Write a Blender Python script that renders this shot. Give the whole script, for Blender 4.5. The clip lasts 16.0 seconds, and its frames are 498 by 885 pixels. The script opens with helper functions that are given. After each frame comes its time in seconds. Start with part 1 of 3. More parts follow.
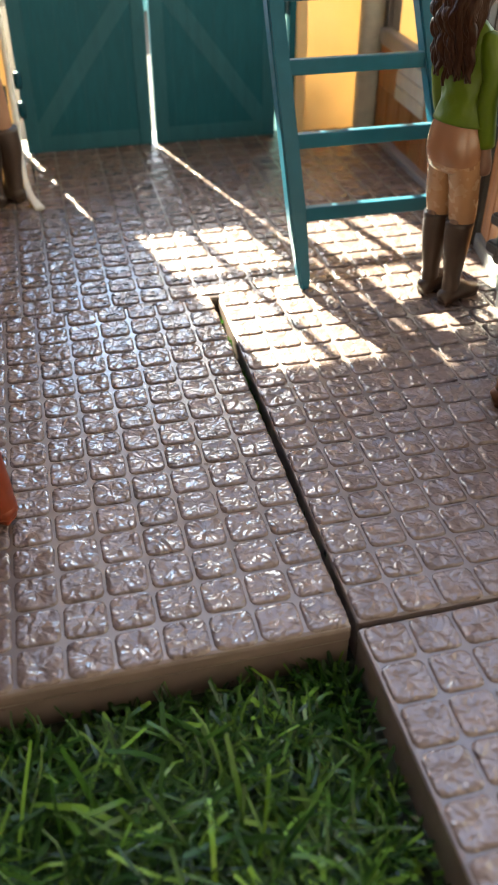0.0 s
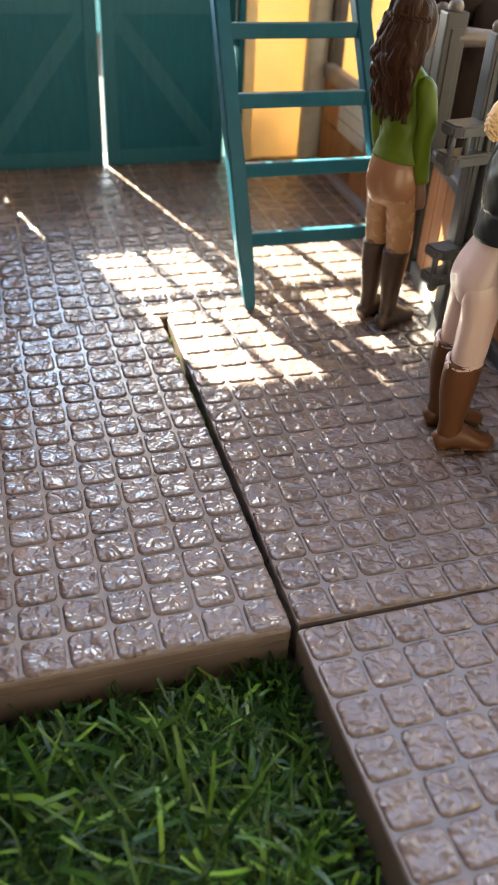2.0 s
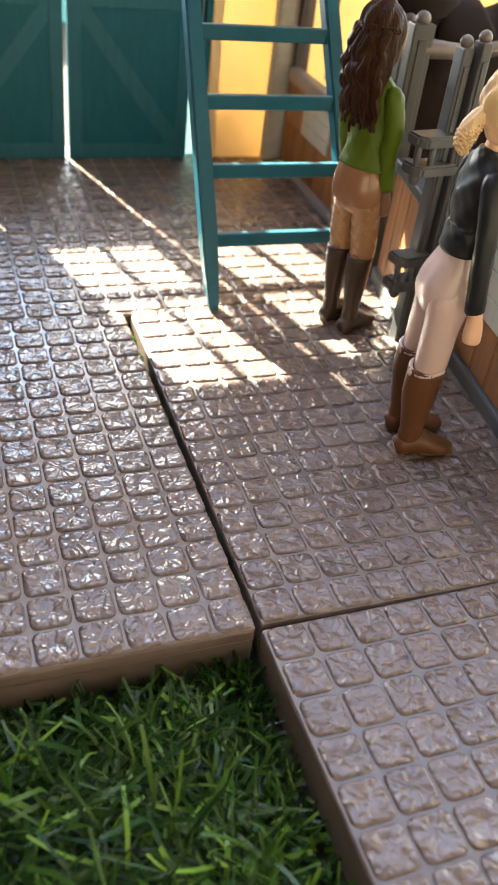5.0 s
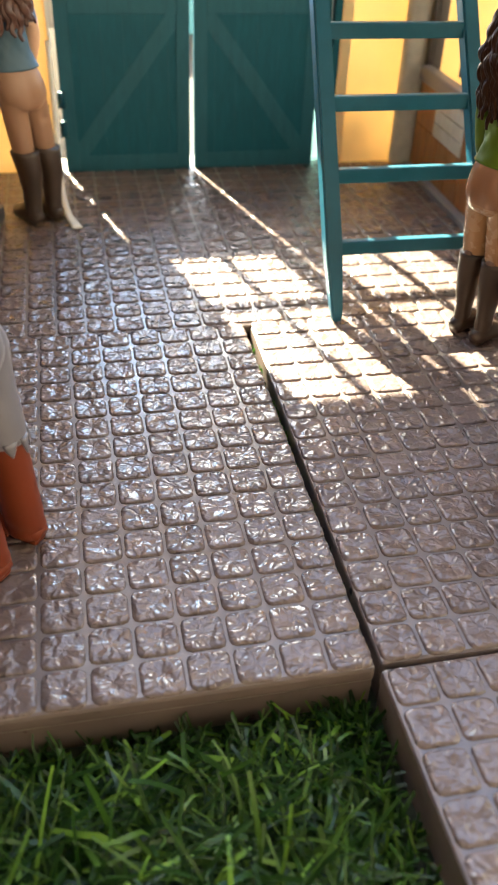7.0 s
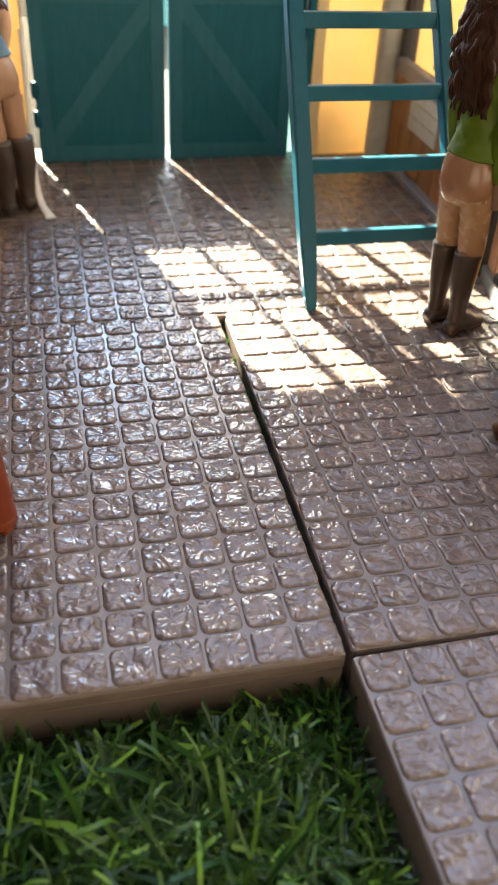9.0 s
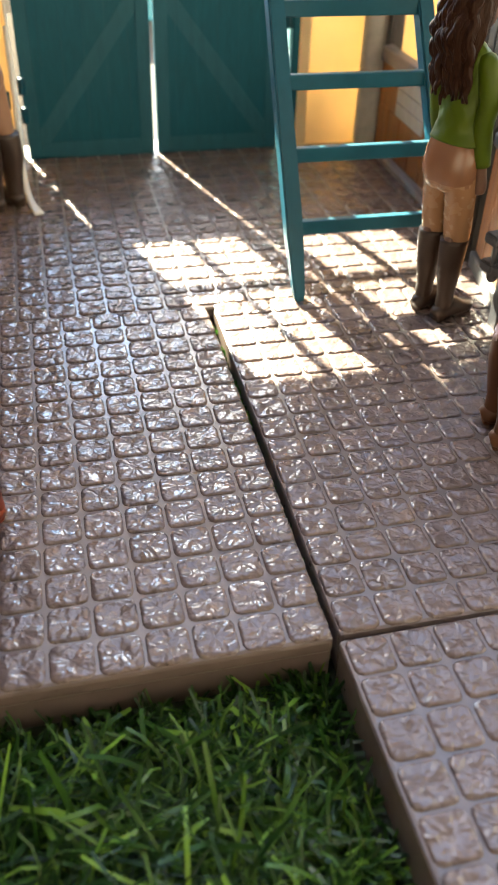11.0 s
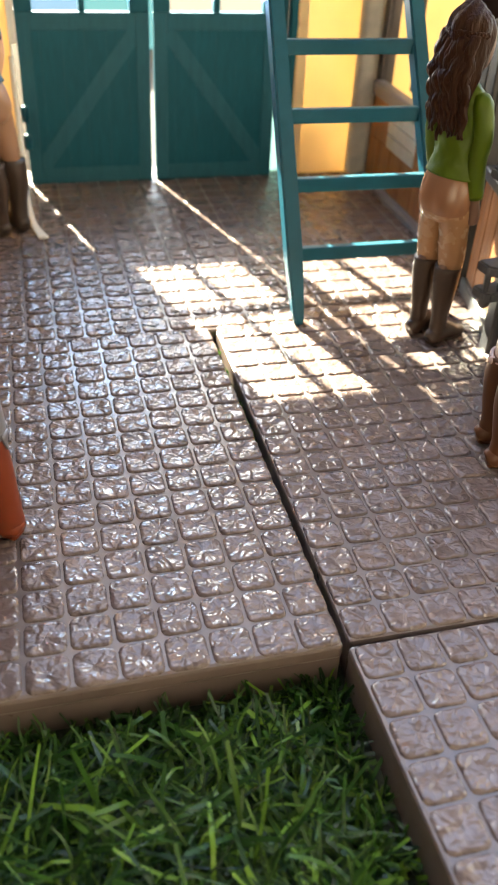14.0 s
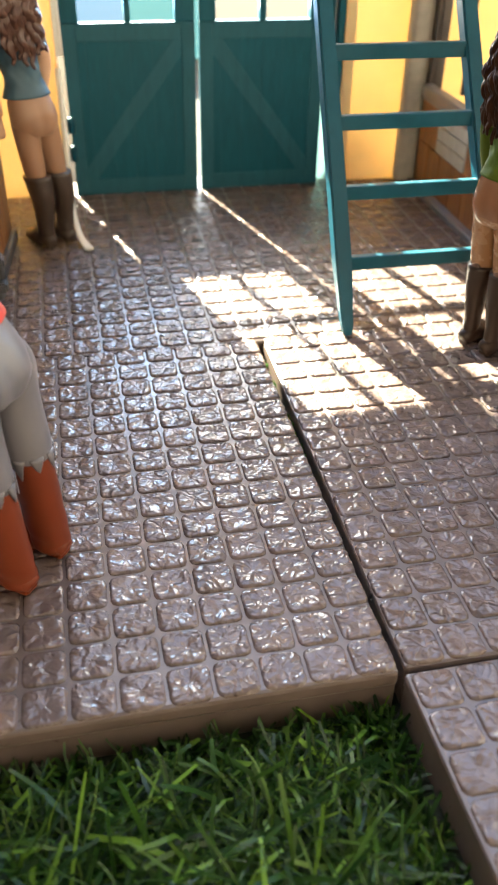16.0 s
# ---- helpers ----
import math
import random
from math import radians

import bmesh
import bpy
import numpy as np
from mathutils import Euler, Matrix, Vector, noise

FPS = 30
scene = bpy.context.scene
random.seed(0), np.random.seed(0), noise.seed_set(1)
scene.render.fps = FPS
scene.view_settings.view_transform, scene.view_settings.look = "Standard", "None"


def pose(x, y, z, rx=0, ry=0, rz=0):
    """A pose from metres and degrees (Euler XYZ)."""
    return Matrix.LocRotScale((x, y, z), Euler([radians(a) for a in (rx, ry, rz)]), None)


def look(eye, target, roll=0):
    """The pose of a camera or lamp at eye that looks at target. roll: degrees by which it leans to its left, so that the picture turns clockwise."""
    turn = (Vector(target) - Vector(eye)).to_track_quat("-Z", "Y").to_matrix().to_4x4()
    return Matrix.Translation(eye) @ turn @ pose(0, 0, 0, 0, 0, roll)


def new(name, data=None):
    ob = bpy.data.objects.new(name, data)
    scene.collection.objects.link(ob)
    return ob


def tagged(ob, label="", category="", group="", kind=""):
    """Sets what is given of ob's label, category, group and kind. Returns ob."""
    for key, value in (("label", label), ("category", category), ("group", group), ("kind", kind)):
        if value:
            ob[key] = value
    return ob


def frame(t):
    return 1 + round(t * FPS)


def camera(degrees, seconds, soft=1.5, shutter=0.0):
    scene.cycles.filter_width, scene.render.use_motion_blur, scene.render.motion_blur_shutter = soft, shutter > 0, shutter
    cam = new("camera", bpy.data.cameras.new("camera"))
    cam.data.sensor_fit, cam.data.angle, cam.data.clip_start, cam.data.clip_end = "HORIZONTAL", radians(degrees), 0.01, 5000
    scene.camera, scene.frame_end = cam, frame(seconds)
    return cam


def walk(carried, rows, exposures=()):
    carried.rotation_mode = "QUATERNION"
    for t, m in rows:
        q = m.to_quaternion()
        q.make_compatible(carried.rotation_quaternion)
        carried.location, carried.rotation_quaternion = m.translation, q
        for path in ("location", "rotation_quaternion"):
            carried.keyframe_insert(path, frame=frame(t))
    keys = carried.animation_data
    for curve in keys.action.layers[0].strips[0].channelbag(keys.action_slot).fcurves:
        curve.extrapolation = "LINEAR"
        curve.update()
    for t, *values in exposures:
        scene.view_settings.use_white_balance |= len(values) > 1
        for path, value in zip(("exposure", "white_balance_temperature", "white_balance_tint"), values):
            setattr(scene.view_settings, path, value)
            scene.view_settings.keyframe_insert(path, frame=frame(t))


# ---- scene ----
cam = camera(32.80, 16.0)
cam.data.dof.use_dof, cam.data.dof.focus_distance, cam.data.dof.aperture_fstop = True, 0.18, 38.0
PATH = [
    (0, (-0.03944, -0.08689, 0.11304), (0.00714, 0.10430, -0.04116), 0.06),
    (0.5, (-0.03829, -0.09210, 0.11387), (0.01604, 0.09753, -0.03971), 1.57),
    (1, (-0.04106, -0.09565, 0.11805), (0.01762, 0.09382, -0.03412), 2.75),
    (1.5, (-0.04170, -0.09562, 0.11812), (0.01943, 0.09435, -0.03246), 3.11),
    (2, (-0.04246, -0.09467, 0.11822), (0.02120, 0.09524, -0.03138), 3.62),
    (2.5, (-0.04115, -0.09245, 0.11566), (0.02399, 0.09699, -0.03391), 3.80),
    (3, (-0.04657, -0.08858, 0.11715), (0.02650, 0.09771, -0.03270), 6.00),
    (3.5, (-0.04687, -0.09097, 0.11842), (0.03024, 0.09322, -0.03201), 7.25),
    (3.7, (-0.04684, -0.09576, 0.12062), (0.03226, 0.08816, -0.02911), 7.65),
    (5.8, (-0.04484, -0.09334, 0.11928), (0.03013, 0.09294, -0.02966), 7.04),
    (6, (-0.04308, -0.09518, 0.12047), (0.02103, 0.09497, -0.02864), 4.97),
    (6.2, (-0.04500, -0.08300, 0.11500), (0.00806, 0.11196, -0.03560), 4.60),
    (6.3, (-0.04500, -0.08700, 0.11500), (0.00502, 0.10956, -0.03456), 4.40),
    (6.5, (-0.04262, -0.08496, 0.11569), (-0.00024, 0.11036, -0.03448), 1.72),
    (7, (-0.04306, -0.08507, 0.11568), (0.00080, 0.11004, -0.03436), 2.45),
    (7.5, (-0.04289, -0.08714, 0.11642), (0.00222, 0.10799, -0.03322), 2.80),
    (8, (-0.04212, -0.08624, 0.11551), (0.00463, 0.10825, -0.03445), 3.15),
    (8.5, (-0.04206, -0.08616, 0.11527), (0.00626, 0.10769, -0.03503), 3.31),
    (9, (-0.04138, -0.08595, 0.11451), (0.00784, 0.10722, -0.03637), 3.27),
    (9.5, (-0.04173, -0.08888, 0.11463), (0.00938, 0.10395, -0.03605), 3.14),
    (9.7, (-0.03607, -0.08956, 0.11495), (0.01136, 0.10441, -0.03546), 1.52),
    (12, (-0.04002, -0.08693, 0.11336), (0.01057, 0.10425, -0.03959), 2.69),
    (12.5, (-0.04081, -0.09188, 0.11507), (0.01377, 0.09880, -0.03712), 3.20),
    (13, (-0.04378, -0.09380, 0.11747), (0.01257, 0.09735, -0.03348), 2.99),
    (13.5, (-0.04663, -0.09075, 0.11711), (0.00678, 0.10296, -0.03162), 2.67),
    (14, (-0.04625, -0.09324, 0.11774), (0.00871, 0.10152, -0.02904), 3.13),
    (14.5, (-0.04181, -0.09318, 0.11542), (0.01061, 0.10307, -0.03031), 2.47),
    (15, (-0.04217, -0.09516, 0.11645), (0.00983, 0.10191, -0.02831), 2.32),
    (15.5, (-0.04130, -0.09515, 0.11632), (0.00925, 0.10244, -0.02826), 1.86),
    (16, (-0.04649, -0.08796, 0.11638), (-0.00351, 0.11072, -0.02915), 1.05),
]
walk(cam, [(t, look(eye, target, roll)) for t, eye, target, roll in PATH],
     exposures=[(0.0, 3.84, 6660, 7.2), (1.2, 3.92, 6740, 7.2), (2.3, 3.85, 6660, 7.2), (3.4, 3.80, 6620, 7.2), (6.0, 3.94, 6840, 7.6), (7.5, 3.90, 6840, 7.6), (9.0, 3.84, 6740, 7.6), (12.0, 3.87, 6740, 7.6), (13.2, 3.94, 6820, 7.6), (16.0, 3.98, 6820, 7.6)])

# ---- light ----
SUN = Vector((-0.264 * 1.39, 1.39, 1.0)).normalized()   # the way to the sun
world = bpy.data.worlds.new("world")
scene.world = world
world.use_nodes = True
wn = world.node_tree.nodes
sky = wn.new("ShaderNodeTexSky")
sky.sky_type = "NISHITA"
sky.sun_disc = False
sky.sun_elevation = math.asin(SUN.z)
sky.sun_rotation = math.atan2(SUN.x, SUN.y)
wn["Background"].inputs["Strength"].default_value = 0.114
world.node_tree.links.new(sky.outputs[0], wn["Background"].inputs["Color"])
sun = new("sun", bpy.data.lights.new("sun", "SUN"))
sun.data.energy, sun.data.angle, sun.data.color = 5.9, radians(0.6), (1.0, 0.965, 0.75)
sun.matrix_world = look(SUN * 3, (0, 0, 0))

U = 0.008    # one paving tile of the toy, in metres: all lengths below are in tiles
# daylight in the upper panes of the two door leaves
for name, x, w, color, power in (("window_light", -2.7, 4.3, (0.2, 0.52, 1.0), 0.0044), ("window_light", 3.6, 4.4, (1.0, 0.95, 0.86), 0.005)):
    lamp = new(name, bpy.data.lights.new(name, "AREA"))
    lamp.data.shape, lamp.data.size, lamp.data.size_y = "RECTANGLE", w * U, 4.2 * U
    lamp.data.energy, lamp.data.color, lamp.data.spread = power, color, radians(110)
    lamp.matrix_world = look((x * U, 31.6 * U, 10.2 * U), (x * U, 0, 10.2 * U))

# ---- helpers of this scene ----
rng = random.Random(7)


def box(bm, x0, x1, y0, y1, z0, z1, bev=0.0, mat=0, m=None):
    """A box with bevelled edges, added to bm."""
    vs = [bm.verts.new((x, y, z)) for x in (x0, x1) for y in (y0, y1) for z in (z0, z1)]
    fs = [bm.faces.new([vs[i] for i in q]) for q in ((0, 1, 3, 2), (4, 6, 7, 5), (0, 4, 5, 1), (2, 3, 7, 6), (0, 2, 6, 4), (1, 5, 7, 3))]
    for f in fs:
        f.material_index = mat
    if bev:
        r = bmesh.ops.bevel(bm, geom=list({e for f in fs for e in f.edges}), offset=bev, segments=2, profile=0.5, affect="EDGES", material=-1)
        vs = list({v for f in r["faces"] for v in f.verts} | {v for v in vs if v.is_valid})
    if m is not None:
        bmesh.ops.transform(bm, matrix=m, verts=vs)
    return vs


def smooth_line(pts, n):
    """A Catmull-Rom line through rows of numbers, n steps a stretch."""
    p = np.array(pts, float)
    q = np.vstack([2 * p[0] - p[1], p, 2 * p[-1] - p[-2]])
    out = []
    for i in range(1, len(q) - 2):
        for s in range(n):
            t = s / n
            out.append(0.5 * (2 * q[i] + (q[i + 1] - q[i - 1]) * t + (2 * q[i - 1] - 5 * q[i] + 4 * q[i + 1] - q[i + 2]) * t * t
                              + (3 * q[i] - q[i - 1] - 3 * q[i + 1] + q[i + 2]) * t ** 3))
    out.append(p[-1])
    return out


def loft(bm, rows, mat=0, seg=16, steps=4, side=(1, 0, 0), ripple=None):
    """A rounded limb through rows of (x, y, z, half width, half depth); side is the way of its width. ripple(angle, along) scales the ring."""
    line = smooth_line(rows, steps)
    rings = []
    for i, r in enumerate(line):
        c = Vector(r[:3])
        a, b = Vector(line[max(i - 1, 0)][:3]), Vector(line[min(i + 1, len(line) - 1)][:3])
        t = (b - a).normalized()
        u = Vector(side) - t * t.dot(Vector(side))
        u.normalize()
        w = t.cross(u)
        ring = []
        for k in range(seg):
            g = 2 * math.pi * k / seg
            s = ripple(g, i / (len(line) - 1)) if ripple else 1.0
            ring.append(bm.verts.new(c + (u * math.cos(g) * max(r[3], 0.01) + w * math.sin(g) * max(r[4], 0.01)) * s))
        rings.append(ring)
    for a, b in zip(rings, rings[1:]):
        for k in range(seg):
            f = bm.faces.new((a[k], a[(k + 1) % seg], b[(k + 1) % seg], b[k]))
            f.material_index, f.smooth = mat, True
    for ring, turn in ((rings[0], True), (rings[-1], False)):
        mid = bm.verts.new(sum((v.co for v in ring), Vector()) / seg)
        for k in range(seg):
            vs = (ring[k], ring[(k + 1) % seg], mid)
            f = bm.faces.new(vs[::-1] if turn else vs)
            f.material_index, f.smooth = mat, True


def ball(bm, x, y, z, r, mat=0, flat=1.0):
    m = Matrix.Translation((x, y, z)) @ Matrix.Diagonal((r, r, r * flat, 1))
    made = bmesh.ops.create_uvsphere(bm, u_segments=20, v_segments=12, radius=1.0, matrix=m)
    for f in {f for v in made["verts"] for f in v.link_faces}:
        f.material_index, f.smooth = mat, True


def part(name, bm, material, parent=None, label="", smooth=False):
    """One mesh object out of bm, from tiles to metres, under its thing."""
    me = bpy.data.meshes.new(name)
    bmesh.ops.recalc_face_normals(bm, faces=bm.faces)
    bmesh.ops.scale(bm, vec=(U, U, U), verts=bm.verts)
    bm.to_mesh(me)
    bm.free()
    for m in material if isinstance(material, (list, tuple)) else [material]:
        me.materials.append(m)
    if smooth:
        me.polygons.foreach_set("use_smooth", [True] * len(me.polygons))
    ob = new(name, me)
    if parent is not None:
        ob.parent = parent
    return tagged(ob, label)


def thing(name, x, y, z, rz, label, category, group="", kind=""):
    """An empty at the base of a thing, in tiles and degrees."""
    ob = new(name)
    ob.empty_display_size = 0.01
    ob.matrix_basis = pose(x * U, y * U, z * U, 0, 0, rz)
    return tagged(ob, label, category, group, kind)


# ---- materials ----
def material(name, color, rough=0.5, metal=0.0, vary=0.12, scale=300.0, bump=0.0, bump_scale=900.0, coat=0.0, second=None, stretch=(1, 1, 1), spec=0.5, uneven=0.07):
    """A painted or moulded surface: colour that drifts at two scales, uneven gloss, fine relief."""
    m = bpy.data.materials.new(name)
    m.use_nodes = True
    n, l = m.node_tree.nodes, m.node_tree.links
    b = n["Principled BSDF"]
    b.inputs["Metallic"].default_value = metal
    b.inputs["Coat Weight"].default_value = coat
    b.inputs["Specular IOR Level"].default_value = spec
    co = n.new("ShaderNodeTexCoord")
    mp = n.new("ShaderNodeMapping")
    mp.inputs["Scale"].default_value = stretch
    l.new(co.outputs["Object"], mp.inputs["Vector"])
    big, fine = n.new("ShaderNodeTexNoise"), n.new("ShaderNodeTexNoise")
    big.inputs["Scale"].default_value, big.inputs["Detail"].default_value = scale * 0.22, 3
    fine.inputs["Scale"].default_value, fine.inputs["Detail"].default_value = scale, 5
    l.new(mp.outputs[0], big.inputs["Vector"])
    l.new(mp.outputs[0], fine.inputs["Vector"])
    add = n.new("ShaderNodeMath")
    add.operation = "MULTIPLY_ADD"
    add.inputs[1].default_value = 0.5
    l.new(big.outputs[0], add.inputs[0])
    half = n.new("ShaderNodeMath")
    half.operation = "MULTIPLY"
    half.inputs[1].default_value = 0.5
    l.new(fine.outputs[0], half.inputs[0])
    l.new(half.outputs[0], add.inputs[2])
    ramp = n.new("ShaderNodeValToRGB")
    lo = second or [c * (1 - vary) for c in color]
    hi = color if second else [min(c * (1 + vary), 1) for c in color]
    ramp.color_ramp.elements[0].position, ramp.color_ramp.elements[1].position = 0.36, 0.64
    ramp.color_ramp.elements[0].color, ramp.color_ramp.elements[1].color = (*lo, 1), (*hi, 1)
    l.new(add.outputs[0], ramp.inputs[0])
    l.new(ramp.outputs[0], b.inputs["Base Color"])
    rr = n.new("ShaderNodeMapRange")
    rr.inputs["From Min"].default_value, rr.inputs["From Max"].default_value = 0.3, 0.7
    rr.inputs["To Min"].default_value, rr.inputs["To Max"].default_value = max(rough - uneven, 0.05), min(rough + uneven, 1)
    l.new(fine.outputs[0], rr.inputs["Value"])
    l.new(rr.outputs[0], b.inputs["Roughness"])
    if bump:
        relief = n.new("ShaderNodeTexNoise")
        relief.inputs["Scale"].default_value, relief.inputs["Detail"].default_value = bump_scale, 4
        l.new(mp.outputs[0], relief.inputs["Vector"])
        bp = n.new("ShaderNodeBump")
        bp.inputs["Strength"].default_value, bp.inputs["Distance"].default_value = bump, 0.0006
        l.new(relief.outputs[0], bp.inputs["Height"])
        l.new(bp.outputs[0], b.inputs["Normal"])
    return m


def tile_material(name, relief, rough, dark, light):
    """Moulded brown plastic paving: every tile crumpled in its own way, half glossy."""
    m = bpy.data.materials.new(name)
    m.use_nodes = True
    n, l = m.node_tree.nodes, m.node_tree.links
    b = n["Principled BSDF"]
    co, info = n.new("ShaderNodeTexCoord"), n.new("ShaderNodeObjectInfo")
    shift = n.new("ShaderNodeVectorMath")
    shift.operation = "MULTIPLY_ADD"
    shift.inputs[1].default_value = (1, 1, 1)
    off = n.new("ShaderNodeCombineXYZ")
    mul = n.new("ShaderNodeMath")
    mul.operation = "MULTIPLY"
    mul.inputs[1].default_value = 3.7
    l.new(info.outputs["Random"], mul.inputs[0])
    l.new(mul.outputs[0], off.inputs[0])
    l.new(mul.outputs[0], off.inputs[2])
    l.new(co.outputs["Object"], shift.inputs[0])
    l.new(off.outputs[0], shift.inputs[2])
    # soft wrinkles all over, and creases that run in from the rim
    warp = n.new("ShaderNodeTexNoise")
    warp.inputs["Scale"].default_value, warp.inputs["Detail"].default_value = 340, 2
    l.new(shift.outputs[0], warp.inputs["Vector"])
    bend = n.new("ShaderNodeVectorMath")
    bend.operation = "MULTIPLY_ADD"
    bend.inputs[1].default_value = (0.0035, 0.0035, 0.0)
    l.new(warp.outputs["Color"], bend.inputs[0])
    l.new(shift.outputs[0], bend.inputs[2])
    flat = n.new("ShaderNodeVectorMath")
    flat.operation = "MULTIPLY"
    flat.inputs[1].default_value = (1, 1, 0)
    l.new(co.outputs["Object"], flat.inputs[0])
    ray = n.new("ShaderNodeVectorMath")
    ray.operation = "NORMALIZE"
    l.new(flat.outputs[0], ray.inputs[0])
    slow = n.new("ShaderNodeVectorMath")
    slow.operation = "MULTIPLY_ADD"
    slow.inputs[1].default_value = (0.45, 0.45, 1.0)
    l.new(bend.outputs[0], slow.inputs[0])
    l.new(off.outputs[0], slow.inputs[2])
    fan = n.new("ShaderNodeVectorMath")
    fan.operation = "MULTIPLY_ADD"
    fan.inputs[1].default_value = (0.0017, 0.0017, 0.0)
    l.new(ray.outputs[0], fan.inputs[0])
    l.new(slow.outputs[0], fan.inputs[2])
    crease = n.new("ShaderNodeTexNoise")
    crease.inputs["Scale"].default_value, crease.inputs["Detail"].default_value = 560, 1.2
    l.new(fan.outputs[0], crease.inputs["Vector"])
    far = n.new("ShaderNodeVectorMath")
    far.operation = "LENGTH"
    l.new(flat.outputs[0], far.inputs[0])
    rim = n.new("ShaderNodeMapRange")
    rim.inputs["From Min"].default_value, rim.inputs["From Max"].default_value = 0.0005, 0.003
    rim.inputs["To Min"].default_value, rim.inputs["To Max"].default_value = 0.25, 1.3
    l.new(far.outputs["Value"], rim.inputs["Value"])
    rise = n.new("ShaderNodeMath")
    rise.operation = "MULTIPLY"
    l.new(crease.outputs[0], rise.inputs[0])
    l.new(rim.outputs[0], rise.inputs[1])
    lump = n.new("ShaderNodeTexNoise")
    lump.inputs["Scale"].default_value, lump.inputs["Detail"].default_value = 430, 1.2
    l.new(bend.outputs[0], lump.inputs["Vector"])
    both = n.new("ShaderNodeMath")
    both.operation = "MULTIPLY_ADD"
    both.inputs[1].default_value = 1.3
    l.new(lump.outputs[0], both.inputs[0])
    l.new(rise.outputs[0], both.inputs[2])
    bp = n.new("ShaderNodeBump")
    bp.inputs["Strength"].default_value, bp.inputs["Distance"].default_value = relief, 0.00075
    l.new(both.outputs[0], bp.inputs["Height"])
    l.new(bp.outputs[0], b.inputs["Normal"])
    dirt = n.new("ShaderNodeTexNoise")
    dirt.inputs["Scale"].default_value, dirt.inputs["Detail"].default_value = 160, 5
    l.new(shift.outputs[0], dirt.inputs["Vector"])
    ramp = n.new("ShaderNodeValToRGB")
    ramp.color_ramp.elements[0].position, ramp.color_ramp.elements[1].position = 0.3, 0.7
    ramp.color_ramp.elements[0].color, ramp.color_ramp.elements[1].color = (*dark, 1), (*light, 1)
    l.new(dirt.outputs[0], ramp.inputs[0])
    hue = n.new("ShaderNodeHueSaturation")
    vr = n.new("ShaderNodeMapRange")
    vr.inputs["To Min"].default_value, vr.inputs["To Max"].default_value = 0.9, 1.1
    l.new(info.outputs["Random"], vr.inputs["Value"])
    l.new(vr.outputs[0], hue.inputs["Value"])
    l.new(ramp.outputs[0], hue.inputs["Color"])
    l.new(hue.outputs[0], b.inputs["Base Color"])
    b.inputs["Roughness"].default_value = rough
    b.inputs["Specular IOR Level"].default_value = 0.46
    return m


M_TILE = tile_material("moulded_tile", 0.8, 0.21, (0.112, 0.08, 0.073), (0.145, 0.106, 0.097))
M_PLATE = material("plate_plastic", (0.118, 0.087, 0.077), 0.34, spec=0.55, bump=0.03, bump_scale=400)
M_TEAL = material("teal_plastic", (0.003, 0.067, 0.106), 0.4, spec=0.3, bump=0.1, bump_scale=500)
M_DOOR = material("door_teal", (0.006, 0.084, 0.12), 0.5, spec=0.2, bump=0.12, bump_scale=260, stretch=(6, 6, 1))
M_DOOR_TRIM = material("door_teal_worn", (0.015, 0.1, 0.138), 0.5, spec=0.25, bump=0.15, bump_scale=260, stretch=(6, 6, 1))
M_YELLOW = material("wall_yellow", (0.84, 0.65, 0.36), 0.55, vary=0.06, scale=80, bump=0.05)
def let_through(m, share):
    """Thin moulded plastic that glows a little with the light behind it."""
    n, l = m.node_tree.nodes, m.node_tree.links
    b, out = n["Principled BSDF"], n["Material Output"]
    thin, mix = n.new("ShaderNodeBsdfTranslucent"), n.new("ShaderNodeMixShader")
    l.new(b.inputs["Base Color"].links[0].from_socket, thin.inputs["Color"])
    mix.inputs[0].default_value = share
    l.new(b.outputs[0], mix.inputs[1])
    l.new(thin.outputs[0], mix.inputs[2])
    l.new(mix.outputs[0], out.inputs["Surface"])


let_through(M_YELLOW, 0.19)
M_WHITE = material("frame_white", (0.72, 0.70, 0.66), 0.4, vary=0.05)
M_SLIT_GLOW = material("slit_glow_pale", (0.5, 0.68, 0.68), 0.5, vary=0.05)
let_through(M_SLIT_GLOW, 0.36)
M_PILLAR = material("pillar_cream", (0.46, 0.41, 0.34), 0.55, bump=0.05)
M_RAIL = material("rail_lavender", (0.15, 0.142, 0.165), 0.4, bump=0.1)
M_BLOCKER = material("outer_blocker", (0.085, 0.085, 0.11), 0.6)
M_GREY = material("fence_grey", (0.058, 0.058, 0.064), 0.38, bump=0.1)
M_LIGHTGREY = material("pale_grey", (0.42, 0.42, 0.39), 0.5, bump=0.1)
M_WOOD = material("wood_brown", (0.30, 0.125, 0.04), 0.5, second=(0.15, 0.055, 0.018), scale=260, bump=0.4, bump_scale=420, stretch=(3, 3, 0.35))
M_POST = material("post_taupe", (0.12, 0.095, 0.085), 0.35)
M_POST_DARK = material("post_dark", (0.034, 0.030, 0.029), 0.4, bump=0.1)
M_GROUND = material("ground_grey", (0.062, 0.06, 0.058), 0.9, spec=0.08, scale=20, vary=0.08)
M_ROOM = material("room_brown", (0.12, 0.1, 0.085), 0.8, scale=8, vary=0.05)
M_ROOM_PALE = material("room_taupe", (0.56, 0.53, 0.48), 0.8, scale=8, vary=0.05)
M_CEILING = material("ceiling_white", (0.5, 0.51, 0.56), 0.8, scale=8, vary=0.05)
M_TURF = material("turf_backing", (0.012, 0.018, 0.008), 0.9, bump=0.5, bump_scale=800)
